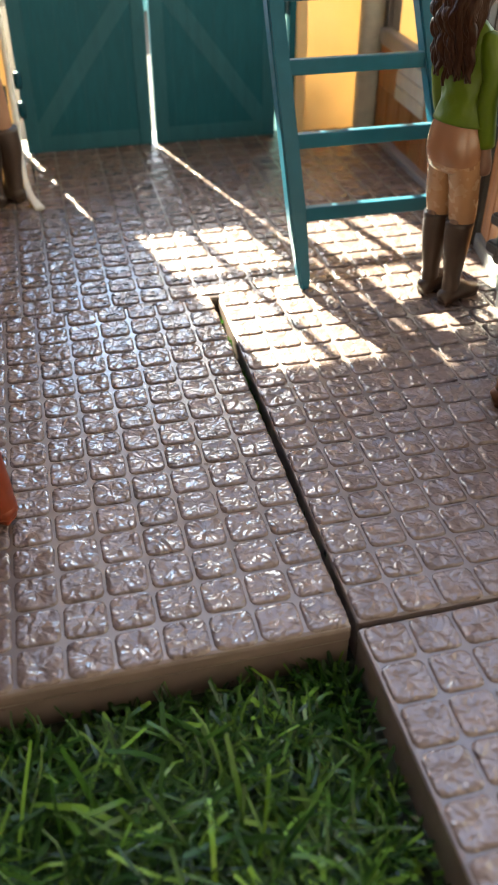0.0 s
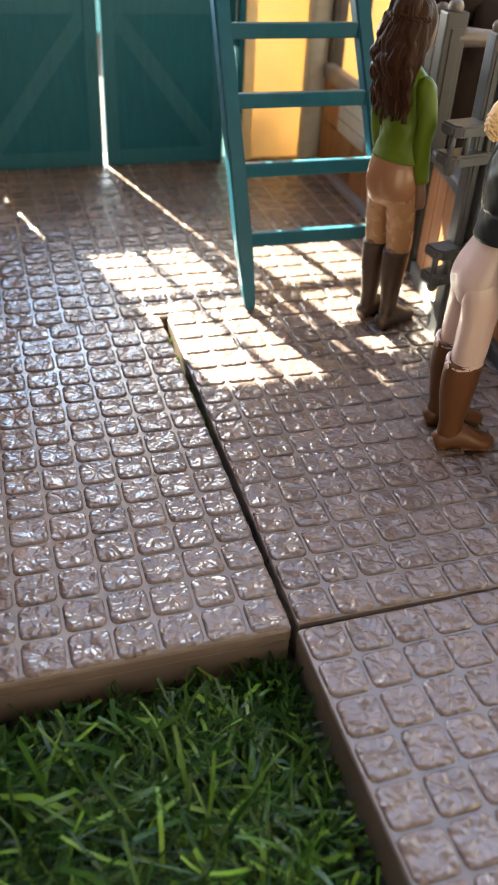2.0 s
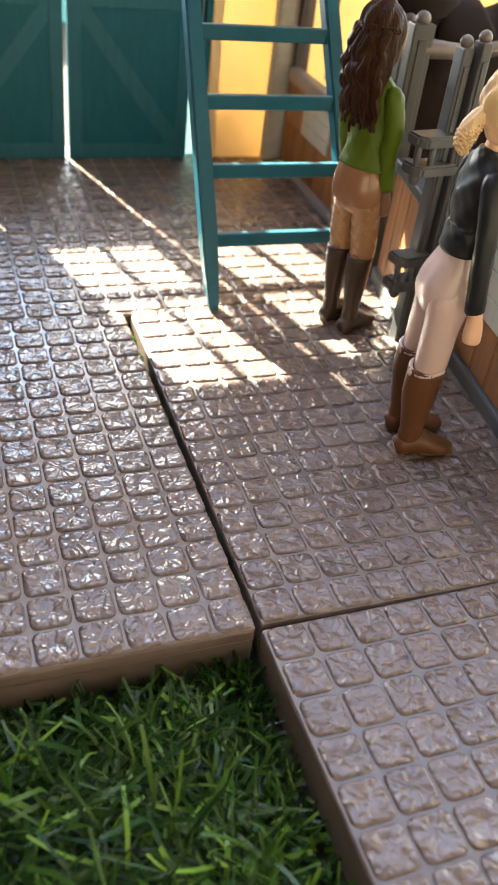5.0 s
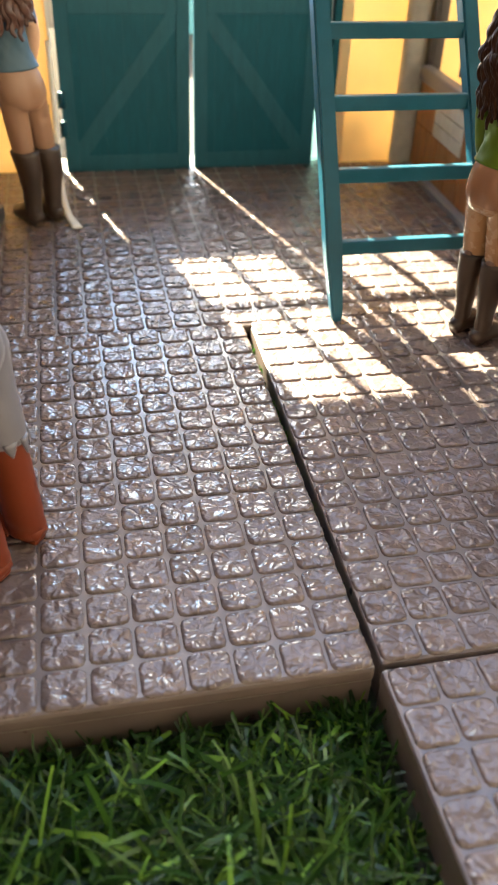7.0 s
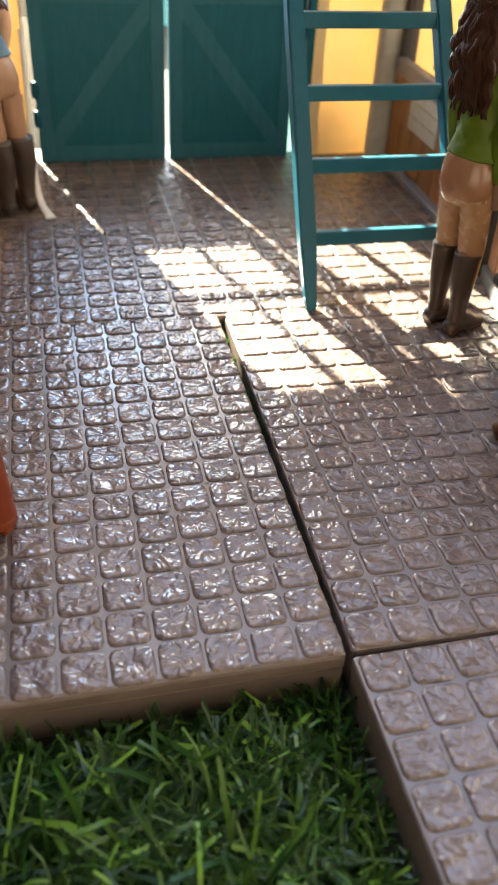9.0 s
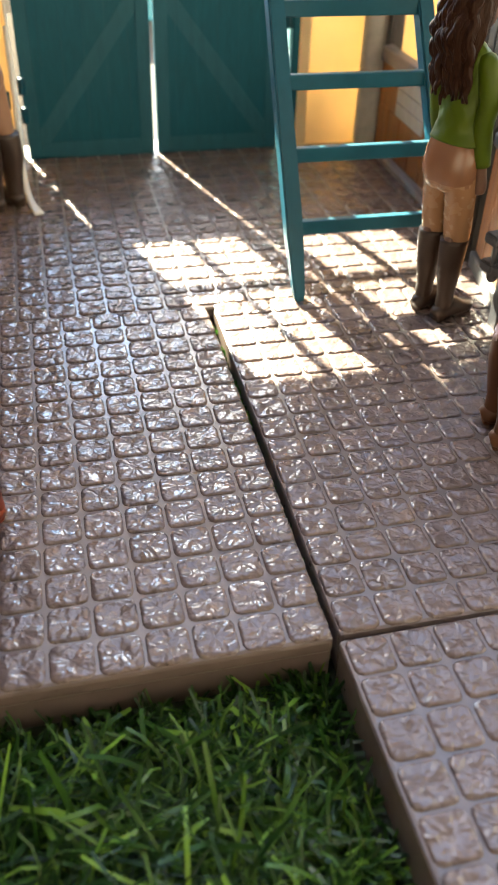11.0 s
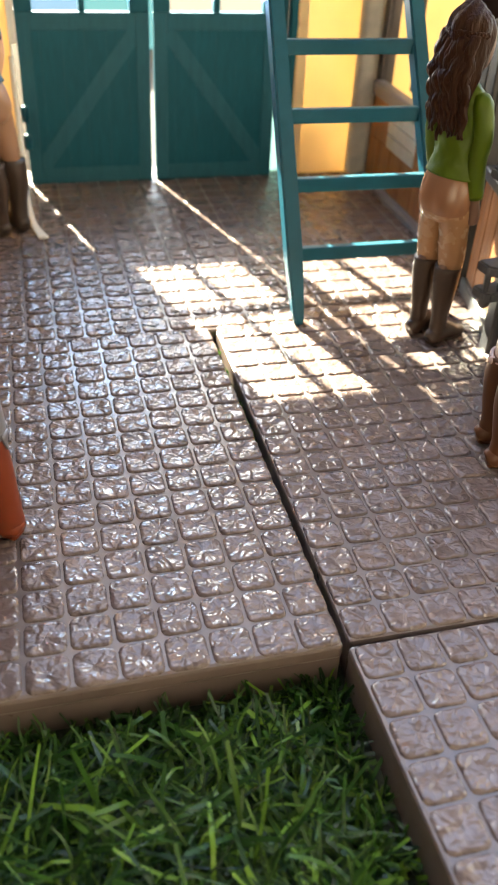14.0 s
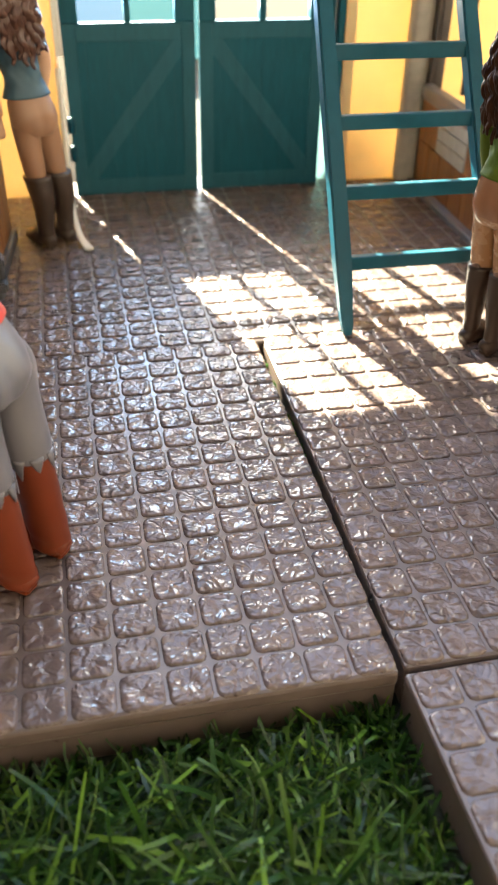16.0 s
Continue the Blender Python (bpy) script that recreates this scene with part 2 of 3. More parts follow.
M_SKIN = material("skin_brown", (0.12, 0.056, 0.032), 0.45, vary=0.03, uneven=0.02, bump=0.06, bump_scale=160)
M_SKIN_PALE = material("skin_pale", (0.62, 0.38, 0.25), 0.45, vary=0.03, uneven=0.02, bump=0.06, bump_scale=160)
M_HAIR_DARK = material("hair_dark_brown", (0.026, 0.0095, 0.004), 0.45, spec=0.1, bump=0.7, bump_scale=800, stretch=(2, 2, 0.4))
M_HAIR_RED = material("hair_red_brown", (0.07, 0.027, 0.017), 0.45, bump=0.5, bump_scale=500, stretch=(2, 2, 0.4))
M_HAIR_BLOND = material("hair_blond", (0.62, 0.42, 0.23), 0.5, bump=0.5, bump_scale=500, stretch=(2, 2, 0.4))
M_GREEN = material("shirt_green", (0.06, 0.094, 0.002), 0.45, spec=0.25, vary=0.03, uneven=0.02, bump=0.35, bump_scale=240)
M_TAN = material("breeches_tan", (0.27, 0.142, 0.07), 0.27, vary=0.03, uneven=0.02, bump=0.06, bump_scale=160)
M_TAN_PALE = material("breeches_sand", (0.3, 0.165, 0.1), 0.4, vary=0.03, uneven=0.02)
M_BOOT_DARK = material("boots_dark_brown", (0.034, 0.019, 0.013), 0.4, spec=0.35, vary=0.15, uneven=0.04, bump=0.3, bump_scale=220)
M_BOOT_TAUPE = material("boots_taupe", (0.045, 0.028, 0.02), 0.4, vary=0.03, uneven=0.02)
M_SEAT = material("seat_patch", (0.215, 0.1, 0.052), 0.25, vary=0.03, uneven=0.02, bump=0.06, bump_scale=160)
M_BLACK = material("jacket_black", (0.011, 0.012, 0.014), 0.4, spec=0.3, vary=0.03, uneven=0.02, bump=0.25, bump_scale=190)
M_PINK = material("breeches_pale", (0.45, 0.33, 0.305), 0.17, vary=0.008, uneven=0.01, bump=0.03, bump_scale=160)
M_BOOT_BROWN = material("boots_brown", (0.085, 0.032, 0.012), 0.42, spec=0.3, vary=0.03, uneven=0.02, bump=0.06, bump_scale=160)
M_SHIRT_TEAL = material("shirt_teal", (0.032, 0.078, 0.112), 0.5, vary=0.03, uneven=0.02, bump=0.06, bump_scale=160)
M_GREYPANTS = material("breeches_grey", (0.13, 0.12, 0.138), 0.35, vary=0.03, uneven=0.02, bump=0.06, bump_scale=160)
M_BOOT_ORANGE = material("boots_orange", (0.135, 0.025, 0.009), 0.45, spec=0.3, vary=0.03, uneven=0.02, bump=0.06, bump_scale=160)
M_RED = material("shirt_red", (0.52, 0.045, 0.03), 0.45, vary=0.03, uneven=0.02, bump=0.06, bump_scale=160)
M_HORSE = material("horse_brown", (0.010, 0.004, 0.003), 0.75, spec=0.15, vary=0.1)

# ---- ground ----
bm = bmesh.new()
box(bm, -150, 150, -110, 150, -3.0, -1.75)
tagged(part("ground", bm, M_GROUND), "grey smooth floor that the whole toy stands on", "floor", kind="structure")

# unseen added room: plain walls behind and beside the camera, toned for bounce light
bm = bmesh.new()
box(bm, -110, 110, -82, -80, -1.745, 124)
tagged(part("wall_room", bm, M_ROOM), "plain brown unseen room wall, dark to dim the front fill", "wall", kind="structure")
bm = bmesh.new()
box(bm, -112, 112, -82, 34, 124, 126)
tagged(part("ceiling", bm, M_CEILING), "plain pale unseen room ceiling that bounces light on the toy", "ceiling", kind="structure")
for x, paint, hue in ((-112, M_ROOM, "brown"), (110, M_ROOM_PALE, "taupe")):
    bm = bmesh.new()
    box(bm, x, x + 2, -80, 34, -1.745, 124)
    tagged(part("wall_unseen", bm, paint), f"plain {hue} unseen room wall beside the toy", "wall", kind="structure")

# unseen side wall beyond the paving, added to darken the left floor
bm = bmesh.new()
box(bm, -17.5, -16.5, -6.0, 30.9, -1.3, 34, 0.1)
tagged(part("wall_unseen", bm, M_ROOM), "plain brown unseen wall added to darken the left paving", "wall", kind="structure")

bm = bmesh.new()
box(bm, -34, 26, -34, 33.5, -1.74, -1.3, 0.1)
turf_mat = tagged(part("turf_mat", bm, M_TURF), "artificial grass mat under brown plastic paving", "grass mat")

# ---- back wall with the double door ----
Y_DOOR = 30.9
bm = bmesh.new()
box(bm, -34, -5.974, Y_DOOR + 0.1, Y_DOOR + 1.0, 0.004, 34, 0.08)
box(bm, 7.55, 34, Y_DOOR + 0.1, Y_DOOR + 1.0, 0.004, 34, 0.08)
box(bm, -5.974, 7.55, Y_DOOR + 0.1, Y_DOOR + 1.0, 16.6, 34, 0.08)
wall_back = tagged(part("wall_back", bm, M_YELLOW), "yellow stable wall around a teal double door", "wall", kind="structure")
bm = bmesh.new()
box(bm, -5.97, -5.86, Y_DOOR - 0.05, Y_DOOR + 0.5, 0.004, 16.6, 0.04)
box(bm, 7.56, 8.08, Y_DOOR - 0.02, Y_DOOR + 0.097, 0.004, 33.9, 0.04, 2)
box(bm, 7.2, 7.548, Y_DOOR + 0.02, Y_DOOR + 0.6, 0.004, 16.59, 0.04, 3)
# added panel, shuts the sun out of the slit's upper part
box(bm, 6.2, 7.198, Y_DOOR + 0.55, Y_DOOR + 0.75, 5.4, 16.59, 0.03, 3)
# added dark post outside, keeps the bright ground out of the left gap
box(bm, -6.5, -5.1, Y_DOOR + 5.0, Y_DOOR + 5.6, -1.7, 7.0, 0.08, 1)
box(bm, -5.855, -5.63, Y_DOOR, Y_DOOR + 0.45, 6.4, 16.6, 0.03)
tagged(part("trim", bm, [M_WHITE, M_BLOCKER, M_YELLOW, M_DOOR]), "pale door jambs, with added light blockers behind the gaps", "door frame", kind="structure")

bm = bmesh.new()
box(bm, 10.55, 11.75, Y_DOOR - 0.7, Y_DOOR - 0.04, 0.004, 33, 0.3)
tagged(part("pillar", bm, M_PILLAR, smooth=True), "pale cream pillar against the yellow wall", "pillar", kind="structure")

# added translucent strip in the slit beside the right leaf, imitates the bright gap
bm = bmesh.new()
for k in range(7):
    z = 0.9 * k - 1.7
    box(bm, 6.2 + 0.05 * math.sin(2.3 * k), 7.19, Y_DOOR + 0.62, Y_DOOR + 0.68, z, z + (0.9 if k < 6 else 1.69), 0.01)
tagged(part("slit_glow", bm, M_SLIT_GLOW), "thin translucent pale strip added as the bright slit by the door", "cover strip", kind="structure")

# low rounded hump outside, unseen, added to cast shade through the thin wall
bm = bmesh.new()
ball(bm, 7.9, 34.0, -1.75, 1.8, 0, 3.1)
tagged(part("shade_hump", bm, M_BLOCKER, smooth=True), "low dark unseen hump added outside to shade the wall", "hump", kind="structure")

# the pale foot in front of the jamb, curving out over the paving
bm = bmesh.new()
loft(bm, [(-5.95, 30.4, 6.0, 0.12, 0.1), (-5.95, 29.6, 3.2, 0.12, 0.1), (-5.95, 27.6, 1.0, 0.13, 0.1), (-5.78, 25.4, 0.25, 0.15, 0.1), (-5.4, 23.8, 0.12, 0.22, 0.06)], 0, 12, 5)
tagged(part("door_stop", bm, M_WHITE, smooth=True), "pale curved plastic strip by the door jamb", "door stop")


def door(name, x0, x1, panes, hinge_left, yaw, label):
    """One leaf: boards below, four open panes above, a diagonal brace, strap hinges."""
    w = x1 - x0
    root = thing(name, x0 if hinge_left else x1, Y_DOOR, 0, yaw, label, "door", kind="structure")
    s = 0.0 if hinge_left else -w
    bm = bmesh.new()
    zs = [0.0, 7.7, 10.72, 11.08, 15.5, 16.4]
    px = [s, s + panes[0] - x0, s + panes[1] - x0, s + panes[2] - x0, s + panes[3] - x0, s + w]
    box(bm, px[0], px[1], 0, 0.5, zs[1], zs[4], 0.05)
    box(bm, px[2], px[3], 0.02, 0.48, zs[1], zs[4], 0.05)
    box(bm, px[4], px[5], 0, 0.5, zs[1], zs[4], 0.05)
    box(bm, px[0], px[5], 0, 0.5, zs[4], zs[5], 0.05)
    for a, b in ((1, 2), (3, 4)):
        box(bm, px[a], px[b], 0.02, 0.48, zs[2], zs[3], 0.04)
    box(bm, px[0] + 0.03, px[5] - 0.03, 0.3, 0.48, 0.02, zs[1], 0.02)
    part("door_frame", bm, M_DOOR, root)
    n = 6
    for k in range(n):
        bm = bmesh.new()
        box(bm, s + w * k / n + 0.001, s + w * (k + 1) / n - 0.001, 0.03, 0.29, zs[0], zs[1], 0.006)
        part("plank", bm, M_DOOR, root)
    for x in (s, s + w - 0.62):
        bm = bmesh.new()
        box(bm, x, x + 0.62, 0.0, 0.055, zs[0] + 0.1, zs[1], 0.03)
        part("stile", bm, M_DOOR_TRIM, root)
    for z in (zs[0] + 0.05, zs[1] - 0.75):
        bm = bmesh.new()
        box(bm, s + 0.625, s + w - 0.625, 0.005, 0.055, z, z + 0.7, 0.03)
        part("rail", bm, M_DOOR_TRIM, root)
    bm = bmesh.new()
    span, rise = w - 1.3, zs[1] - 1.6
    ang = math.degrees(math.atan2(rise, span))
    box(bm, -math.hypot(span, rise) / 2, math.hypot(span, rise) / 2, 0.015, 0.055, -0.36, 0.36, 0.03,
        m=Matrix.Translation((s + w / 2, 0, zs[1] / 2)) @ Matrix.Rotation(radians(-ang if hinge_left else ang), 4, "Y"))
    part("brace", bm, M_DOOR_TRIM, root)
    for z in (2.1, 3.4, 12.8) if hinge_left else (12.8,):
        bm = bmesh.new()
        x = s + 0.02 if hinge_left else s + w - 0.02
        loft(bm, [(x, -0.16, z - 0.35, 0.17, 0.16), (x, -0.16, z, 0.19, 0.18), (x, -0.16, z + 0.35, 0.17, 0.16)], 0, 12, 2)
        part("hinge", bm, M_TEAL, root)
    if hinge_left:
        bm = bmesh.new()
        box(bm, s - 0.74, s - 0.56, -0.2, -0.06, 2.4, 3.2, 0.04)
        part("hinge_plate", bm, M_TEAL, root)
    return root


door("door_1", -5.62, 0.37, (-4.84, -2.80, -2.52, -0.53), True, 0.0, "teal plank door leaf with open window panes, closed")
door("door_2", 0.57, 6.55, (1.35, 3.40, 3.72, 5.80), False, 0.0, "teal plank door leaf with open window panes, slightly ajar")

# three added boxes behind the panes, their glow imitates daylight, clear of the sun
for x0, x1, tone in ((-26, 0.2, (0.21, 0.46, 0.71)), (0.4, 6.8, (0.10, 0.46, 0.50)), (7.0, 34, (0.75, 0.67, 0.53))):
    glow = material("far_glow", (0.02, 0.02, 0.02), 0.9, scale=12, vary=0.06)
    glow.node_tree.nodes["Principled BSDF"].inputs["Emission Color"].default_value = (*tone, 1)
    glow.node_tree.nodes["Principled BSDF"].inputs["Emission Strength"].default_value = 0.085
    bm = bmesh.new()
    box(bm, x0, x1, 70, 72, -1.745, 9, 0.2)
    tagged(part("backdrop", bm, glow), "plain glowing box as pale distance behind the door panes", "backdrop", kind="structure")


# ---- paving ----
def tile_meshes(count, mat, proud):
    """Moulded tiles, all a little different: rounded outline, proud and uneven top."""
    out = []
    for v in range(count):
        r = random.Random(100 + v)
        vs, fs = [], []
        for h, z, rad, jit in ((0.472, -0.02, 0.16, 0.0), (0.46, 0.3 * proud, 0.155, 0.003), (0.432, 0.86 * proud, 0.145, 0.003), (0.385, proud, 0.12, 0.003)):
            for cx, cy, a0 in ((1, 1, 0), (-1, 1, 90), (-1, -1, 180), (1, -1, 270)):
                for a in (0, 45, 90):
                    g = radians(a0 + a)
                    vs.append(((cx * (h - rad) + rad * math.cos(g) + r.uniform(-jit, jit)) * U,
                               (cy * (h - rad) + rad * math.sin(g) + r.uniform(-jit, jit)) * U, (z + r.uniform(-jit, jit)) * U))
        for lv in (0, 12, 24):
            for k in range(12):
                fs.append((lv + k, lv + (k + 1) % 12, lv + 12 + (k + 1) % 12, lv + 12 + k))
        for cx, cy in ((1, 1), (-1, 1), (-1, -1), (1, -1)):
            vs.append((cx * 0.2 * U + r.uniform(-0.05, 0.05) * U, cy * 0.2 * U + r.uniform(-0.05, 0.05) * U, (proud + r.uniform(-0.12, 0.12) * proud) * U))
        for c in range(4):
            fs += [(36 + 3 * c, 36 + 3 * c + 1, 48 + c), (36 + 3 * c + 1, 36 + 3 * c + 2, 48 + c)]
            fs.append((36 + 3 * c + 2, 36 + (3 * c + 3) % 12, 48 + (c + 1) % 4, 48 + c))
        fs.append((48, 49, 50, 51))
        me = bpy.data.meshes.new("tile")
        me.from_pydata(vs, [], fs)
        me.materials.append(mat)
        me.polygons.foreach_set("use_smooth", [True] * len(me.polygons))
        out.append(me)
    return out


TILES = tile_meshes(14, M_TILE, 0.06)
LOW_TILES = tile_meshes(6, M_TILE, 0.018)   # shaped lower before the door, to weaken the shade lines between tiles


def plate(x, y, z, turn, x0, x1, y0, y1, first, cols, rows, label, low=99):
    """A moulded plate with bevelled rim; its tiles stand on a grid that starts at first."""
    root = thing("paving_plate", x, y, z, turn, label, "paving plate", "brown paving plates")
    bm = bmesh.new()
    box(bm, x0, x1, y0, y1, -0.46, 0.0, 0.1)
    box(bm, x0 + 0.03, x1 - 0.03, y0 + 0.03, y1 - 0.03, -1.28 - z, -0.2, 0.04)   # skirt below the moulded lip
    part("body", bm, M_PLATE, root)
    for j in range(rows):
        for i in range(cols):
            ob = new("tile", rng.choice(TILES if j < low else LOW_TILES))
            ob.parent = root
            ob.matrix_basis = pose((first[0] + i + 0.5) * U, (first[1] + j + 0.5) * U, 0, rng.uniform(-0.35, 0.35), rng.uniform(-0.35, 0.35), 90 * rng.randrange(4) + rng.uniform(-1.2, 1.2))
    return root


plate(0, 0, 0, 0, -15.05, -0.02, -0.02, 14.86, (-12, 0), 12, 15, "glossy brown plastic paving plate with square tiles beside the grass")
plate(0.1, 0.02, 0, -0.35, 0.02, 14.0, 0.02, 14.78, (0.03, 0.05), 13, 15, "glossy brown plastic paving plate under rider figures, partly sunlit")
plate(0.05, -0.02, 0, 0.6, 0.0, 13.0, -16.0, -0.04, (0.05, -11.07), 11, 11, "glossy brown plastic paving plate along the artificial grass")
back_plate = plate(0, 0, 0, 0, -15.0, 14.5, 14.9, 33.0, (-10.41, 15.0), 23, 13, "brown plastic paving plate between the ladder and the door", low=8)

# the last rows before the door, too far to tell apart
vs, fs = [], []
for j in range(13, 16):
    for i in range(23):
        me, k0 = LOW_TILES[(3 * i + 5 * j) % len(LOW_TILES)], len(vs)
        vs += [(v.co.x + (-9.91 + i) * U, v.co.y + (15.5 + j) * U, v.co.z) for v in me.vertices]
        fs += [tuple(k0 + k for k in p.vertices) for p in me.polygons]
rest = bpy.data.meshes.new("far_tiles")
rest.from_pydata(vs, [], fs)
rest.materials.append(M_TILE)
rest.polygons.foreach_set("use_smooth", [True] * len(fs))
far_tiles = tagged(new("far_tiles", rest), kind="stuff")
far_tiles.parent = back_plate


# ---- artificial grass ----
def grass():
    """Flat cut blades, some folded over, above a tangle of fine curled fibres, one mesh."""
    r = random.Random(3)
    vs, fs, idx = [], [], []
    def blade(x, y, z, yaw, length, width, lean, curl, mat, n=5, fold=-1, bend=0.0, wander=0.0):
        k0 = len(vs)
        px, py, pz, a = x, y, z, lean
        tilt = r.uniform(-0.6, 0.6)
        for i in range(n):
            c, s = math.cos(yaw), math.sin(yaw)
            w = width * (1 - 0.25 * (i / (n - 1)) ** 3) * 0.5
            lift = w * math.sin(tilt)
            vs.append(((px - s * w) * U, (py + c * w) * U, (pz - lift) * U))
            vs.append(((px + s * w) * U, (py - c * w) * U, (pz + lift) * U))
            px += c * length / n * math.sin(a)
            py += s * length / n * math.sin(a)
            pz += length / n * math.cos(a)
            a += bend if i == fold else curl
            if pz < z + 0.12:
                a = min(a, 1.5)
            yaw += wander
        for i in range(n - 1):
            fs.append((k0 + 2 * i, k0 + 2 * i + 1, k0 + 2 * i + 3, k0 + 2 * i + 2))
            idx.append(mat)
    def spot():
        return r.uniform(-14.5, -0.15), -0.2 - 12.5 * r.random() ** 1.1
    def away(x, y, yaw):
        """Turn a blade away from the plates that it stands close to."""
        if y > -1.6 and math.sin(yaw) > 0.1:
            yaw = -yaw
        if x > -1.8 and math.cos(yaw) > 0.1:
            yaw = math.pi - yaw
        return yaw
    def room(x, y, yaw, length):
        """Shorten a blade that would reach into a plate."""
        if math.sin(yaw) > 0.1:
            length = min(length, -y / math.sin(yaw))
        if math.cos(yaw) > 0.1:
            length = min(length, -x / math.cos(yaw))
        return max(length, 0.4)
    for k in range(9500):   # curled fibres below
        x, y = spot()
        near = min(1.0, 0.4 + 0.3 * min(-x, -y))
        yaw = away(x, y, r.uniform(0, 6.283))
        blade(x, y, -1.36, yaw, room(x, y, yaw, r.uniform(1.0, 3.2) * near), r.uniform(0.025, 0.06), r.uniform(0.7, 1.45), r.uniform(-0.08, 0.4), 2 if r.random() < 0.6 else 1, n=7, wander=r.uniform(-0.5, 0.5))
    for k in range(5200):    # flat blades
        x, y = spot()
        yaw = away(x, y, r.uniform(0, 6.283))
        near = min(1.0, 0.45 + 0.25 * min(-x, -y))
        lean = r.uniform(0.3, 0.8) if r.random() < 0.12 else r.uniform(0.9, 1.45)
        folded = r.random() < 0.3
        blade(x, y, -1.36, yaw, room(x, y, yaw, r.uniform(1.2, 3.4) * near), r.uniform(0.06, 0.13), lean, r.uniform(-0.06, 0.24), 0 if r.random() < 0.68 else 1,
              n=6, fold=r.choice((2, 3)) if folded else -1, bend=r.uniform(0.5, 1.2), wander=r.uniform(-0.2, 0.2))
    for k in range(1700):   # short tufts close along the plates
        if k % 2:
            x, y = r.uniform(-1.1, -0.06), r.uniform(-12.5, -0.1)
            x -= 0.0105 * y
        else:
            x, y = r.uniform(-14.5, -0.1), r.uniform(-1.0, -0.12)
        blade(x, y, -1.36, r.uniform(0, 6.283), r.uniform(0.45, 1.2), r.uniform(0.04, 0.11), r.uniform(0.15, 1.25), r.uniform(-0.05, 0.25), r.choice((0, 1, 1, 2)), n=5, wander=r.uniform(-0.3, 0.3))
    for k in range(260):   # what shows in the joint between the plates
        blade(r.uniform(0.0, 0.14), r.uniform(0.5, 14.6), -1.35, r.choice((1.5, -1.5)) + r.uniform(-0.4, 0.4), r.uniform(0.7, 1.3), 0.14, r.uniform(0.1, 0.6), 0.1, 0)
    for k in range(70):    # taller ones in the joint, up into the sun
        blade(r.uniform(0.07, 0.13), r.uniform(8.6, 10.6), -1.35, r.choice((1.57, -1.57)) + r.uniform(-0.1, 0.1), r.uniform(1.0, 1.3), 0.09, r.uniform(0.05, 0.3), 0.03, 0)
    me = bpy.data.meshes.new("grass")
    me.from_pydata(vs, [], fs)
    for m in (M_BLADE, M_BLADE_DARK, M_STRAW):
        me.materials.append(m)
    me.polygons.foreach_set("material_index", idx)
    me.polygons.foreach_set("use_smooth", [True] * len(fs))
    return tagged(new("grass", me), "artificial green grass with folded blades and fine fibres", "grass", kind="stuff")


def blade_material(name, low, high, rough):
    m = bpy.data.materials.new(name)
    m.use_nodes = True
    n, l = m.node_tree.nodes, m.node_tree.links
    b = n["Principled BSDF"]
    geo = n.new("ShaderNodeNewGeometry")
    ramp = n.new("ShaderNodeValToRGB")
    ramp.color_ramp.elements[0].color, ramp.color_ramp.elements[1].color = (*low, 1), (*high, 1)
    ramp.color_ramp.elements[0].position = 0.25
    mid = ramp.color_ramp.elements.new(0.7)
    mid.color = (*[0.7 * p + 0.3 * q for p, q in zip(low, high)], 1)
    l.new(geo.outputs["Random Per Island"], ramp.inputs[0])
    l.new(ramp.outputs[0], b.inputs["Base Color"])
    b.inputs["Roughness"].default_value = rough
    b.inputs["Specular IOR Level"].default_value = 0.3
    let_through(m, 0.3)
    return m


M_BLADE = blade_material("blade_green", (0.016, 0.054, 0.006), (0.17, 0.31, 0.035), 0.32)
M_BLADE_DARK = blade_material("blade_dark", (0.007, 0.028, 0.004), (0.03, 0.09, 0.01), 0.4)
M_STRAW = blade_material("straw", (0.02, 0.055, 0.008), (0.12, 0.22, 0.03), 0.36)
grass()

# ---- ladder ----
LEAN = math.atan(0.42)
ladder = thing("ladder", 0, 14.72, 0, 0, "teal plastic ladder leaning back over the paving", "ladder")
for foot, narrowing in ((3.30, -0.040), (9.03, -0.106)):
    bm = bmesh.new()
    # tapered foot below, broad rail above, narrowing towards the top
    rings = []
    for z, hw, hd in ((0.0, 0.13, 0.14), (0.22, 0.2, 0.2), (2.05, 0.29, 0.27), (2.4, 0.295, 0.3), (20.5, 0.245, 0.26)):
        x = foot + narrowing * z
        rings.append([bm.verts.new((x + p * hw, 0.42 * z + q * hd * math.cos(LEAN), z - q * hd * math.sin(LEAN) * (z > 0.1))) for p, q in ((-1, -1), (1, -1), (1, 1), (-1, 1))])
    for p, q in zip(rings, rings[1:]):
        for k in range(4):
            bm.faces.new((p[k], p[(k + 1) % 4], q[(k + 1) % 4], q[k]))
    bm.faces.new(rings[0]), bm.faces.new(rings[-1])
    bmesh.ops.bevel(bm, geom=bm.edges[:], offset=0.06, segments=2, affect="EDGES")
    part("rail", bm, M_TEAL, ladder)
for z in (2.35, 4.55, 6.67, 8.73, 10.73, 12.67, 14.54, 16.37, 18.14):
    bm = bmesh.new()
    box(bm, 3.34 - 0.040 * z, 9.0 - 0.106 * z, 0.42 * z - 0.17, 0.42 * z + 0.13, z - 0.24, z + 0.26, 0.05)
    part("rung", bm, M_TEAL, ladder)


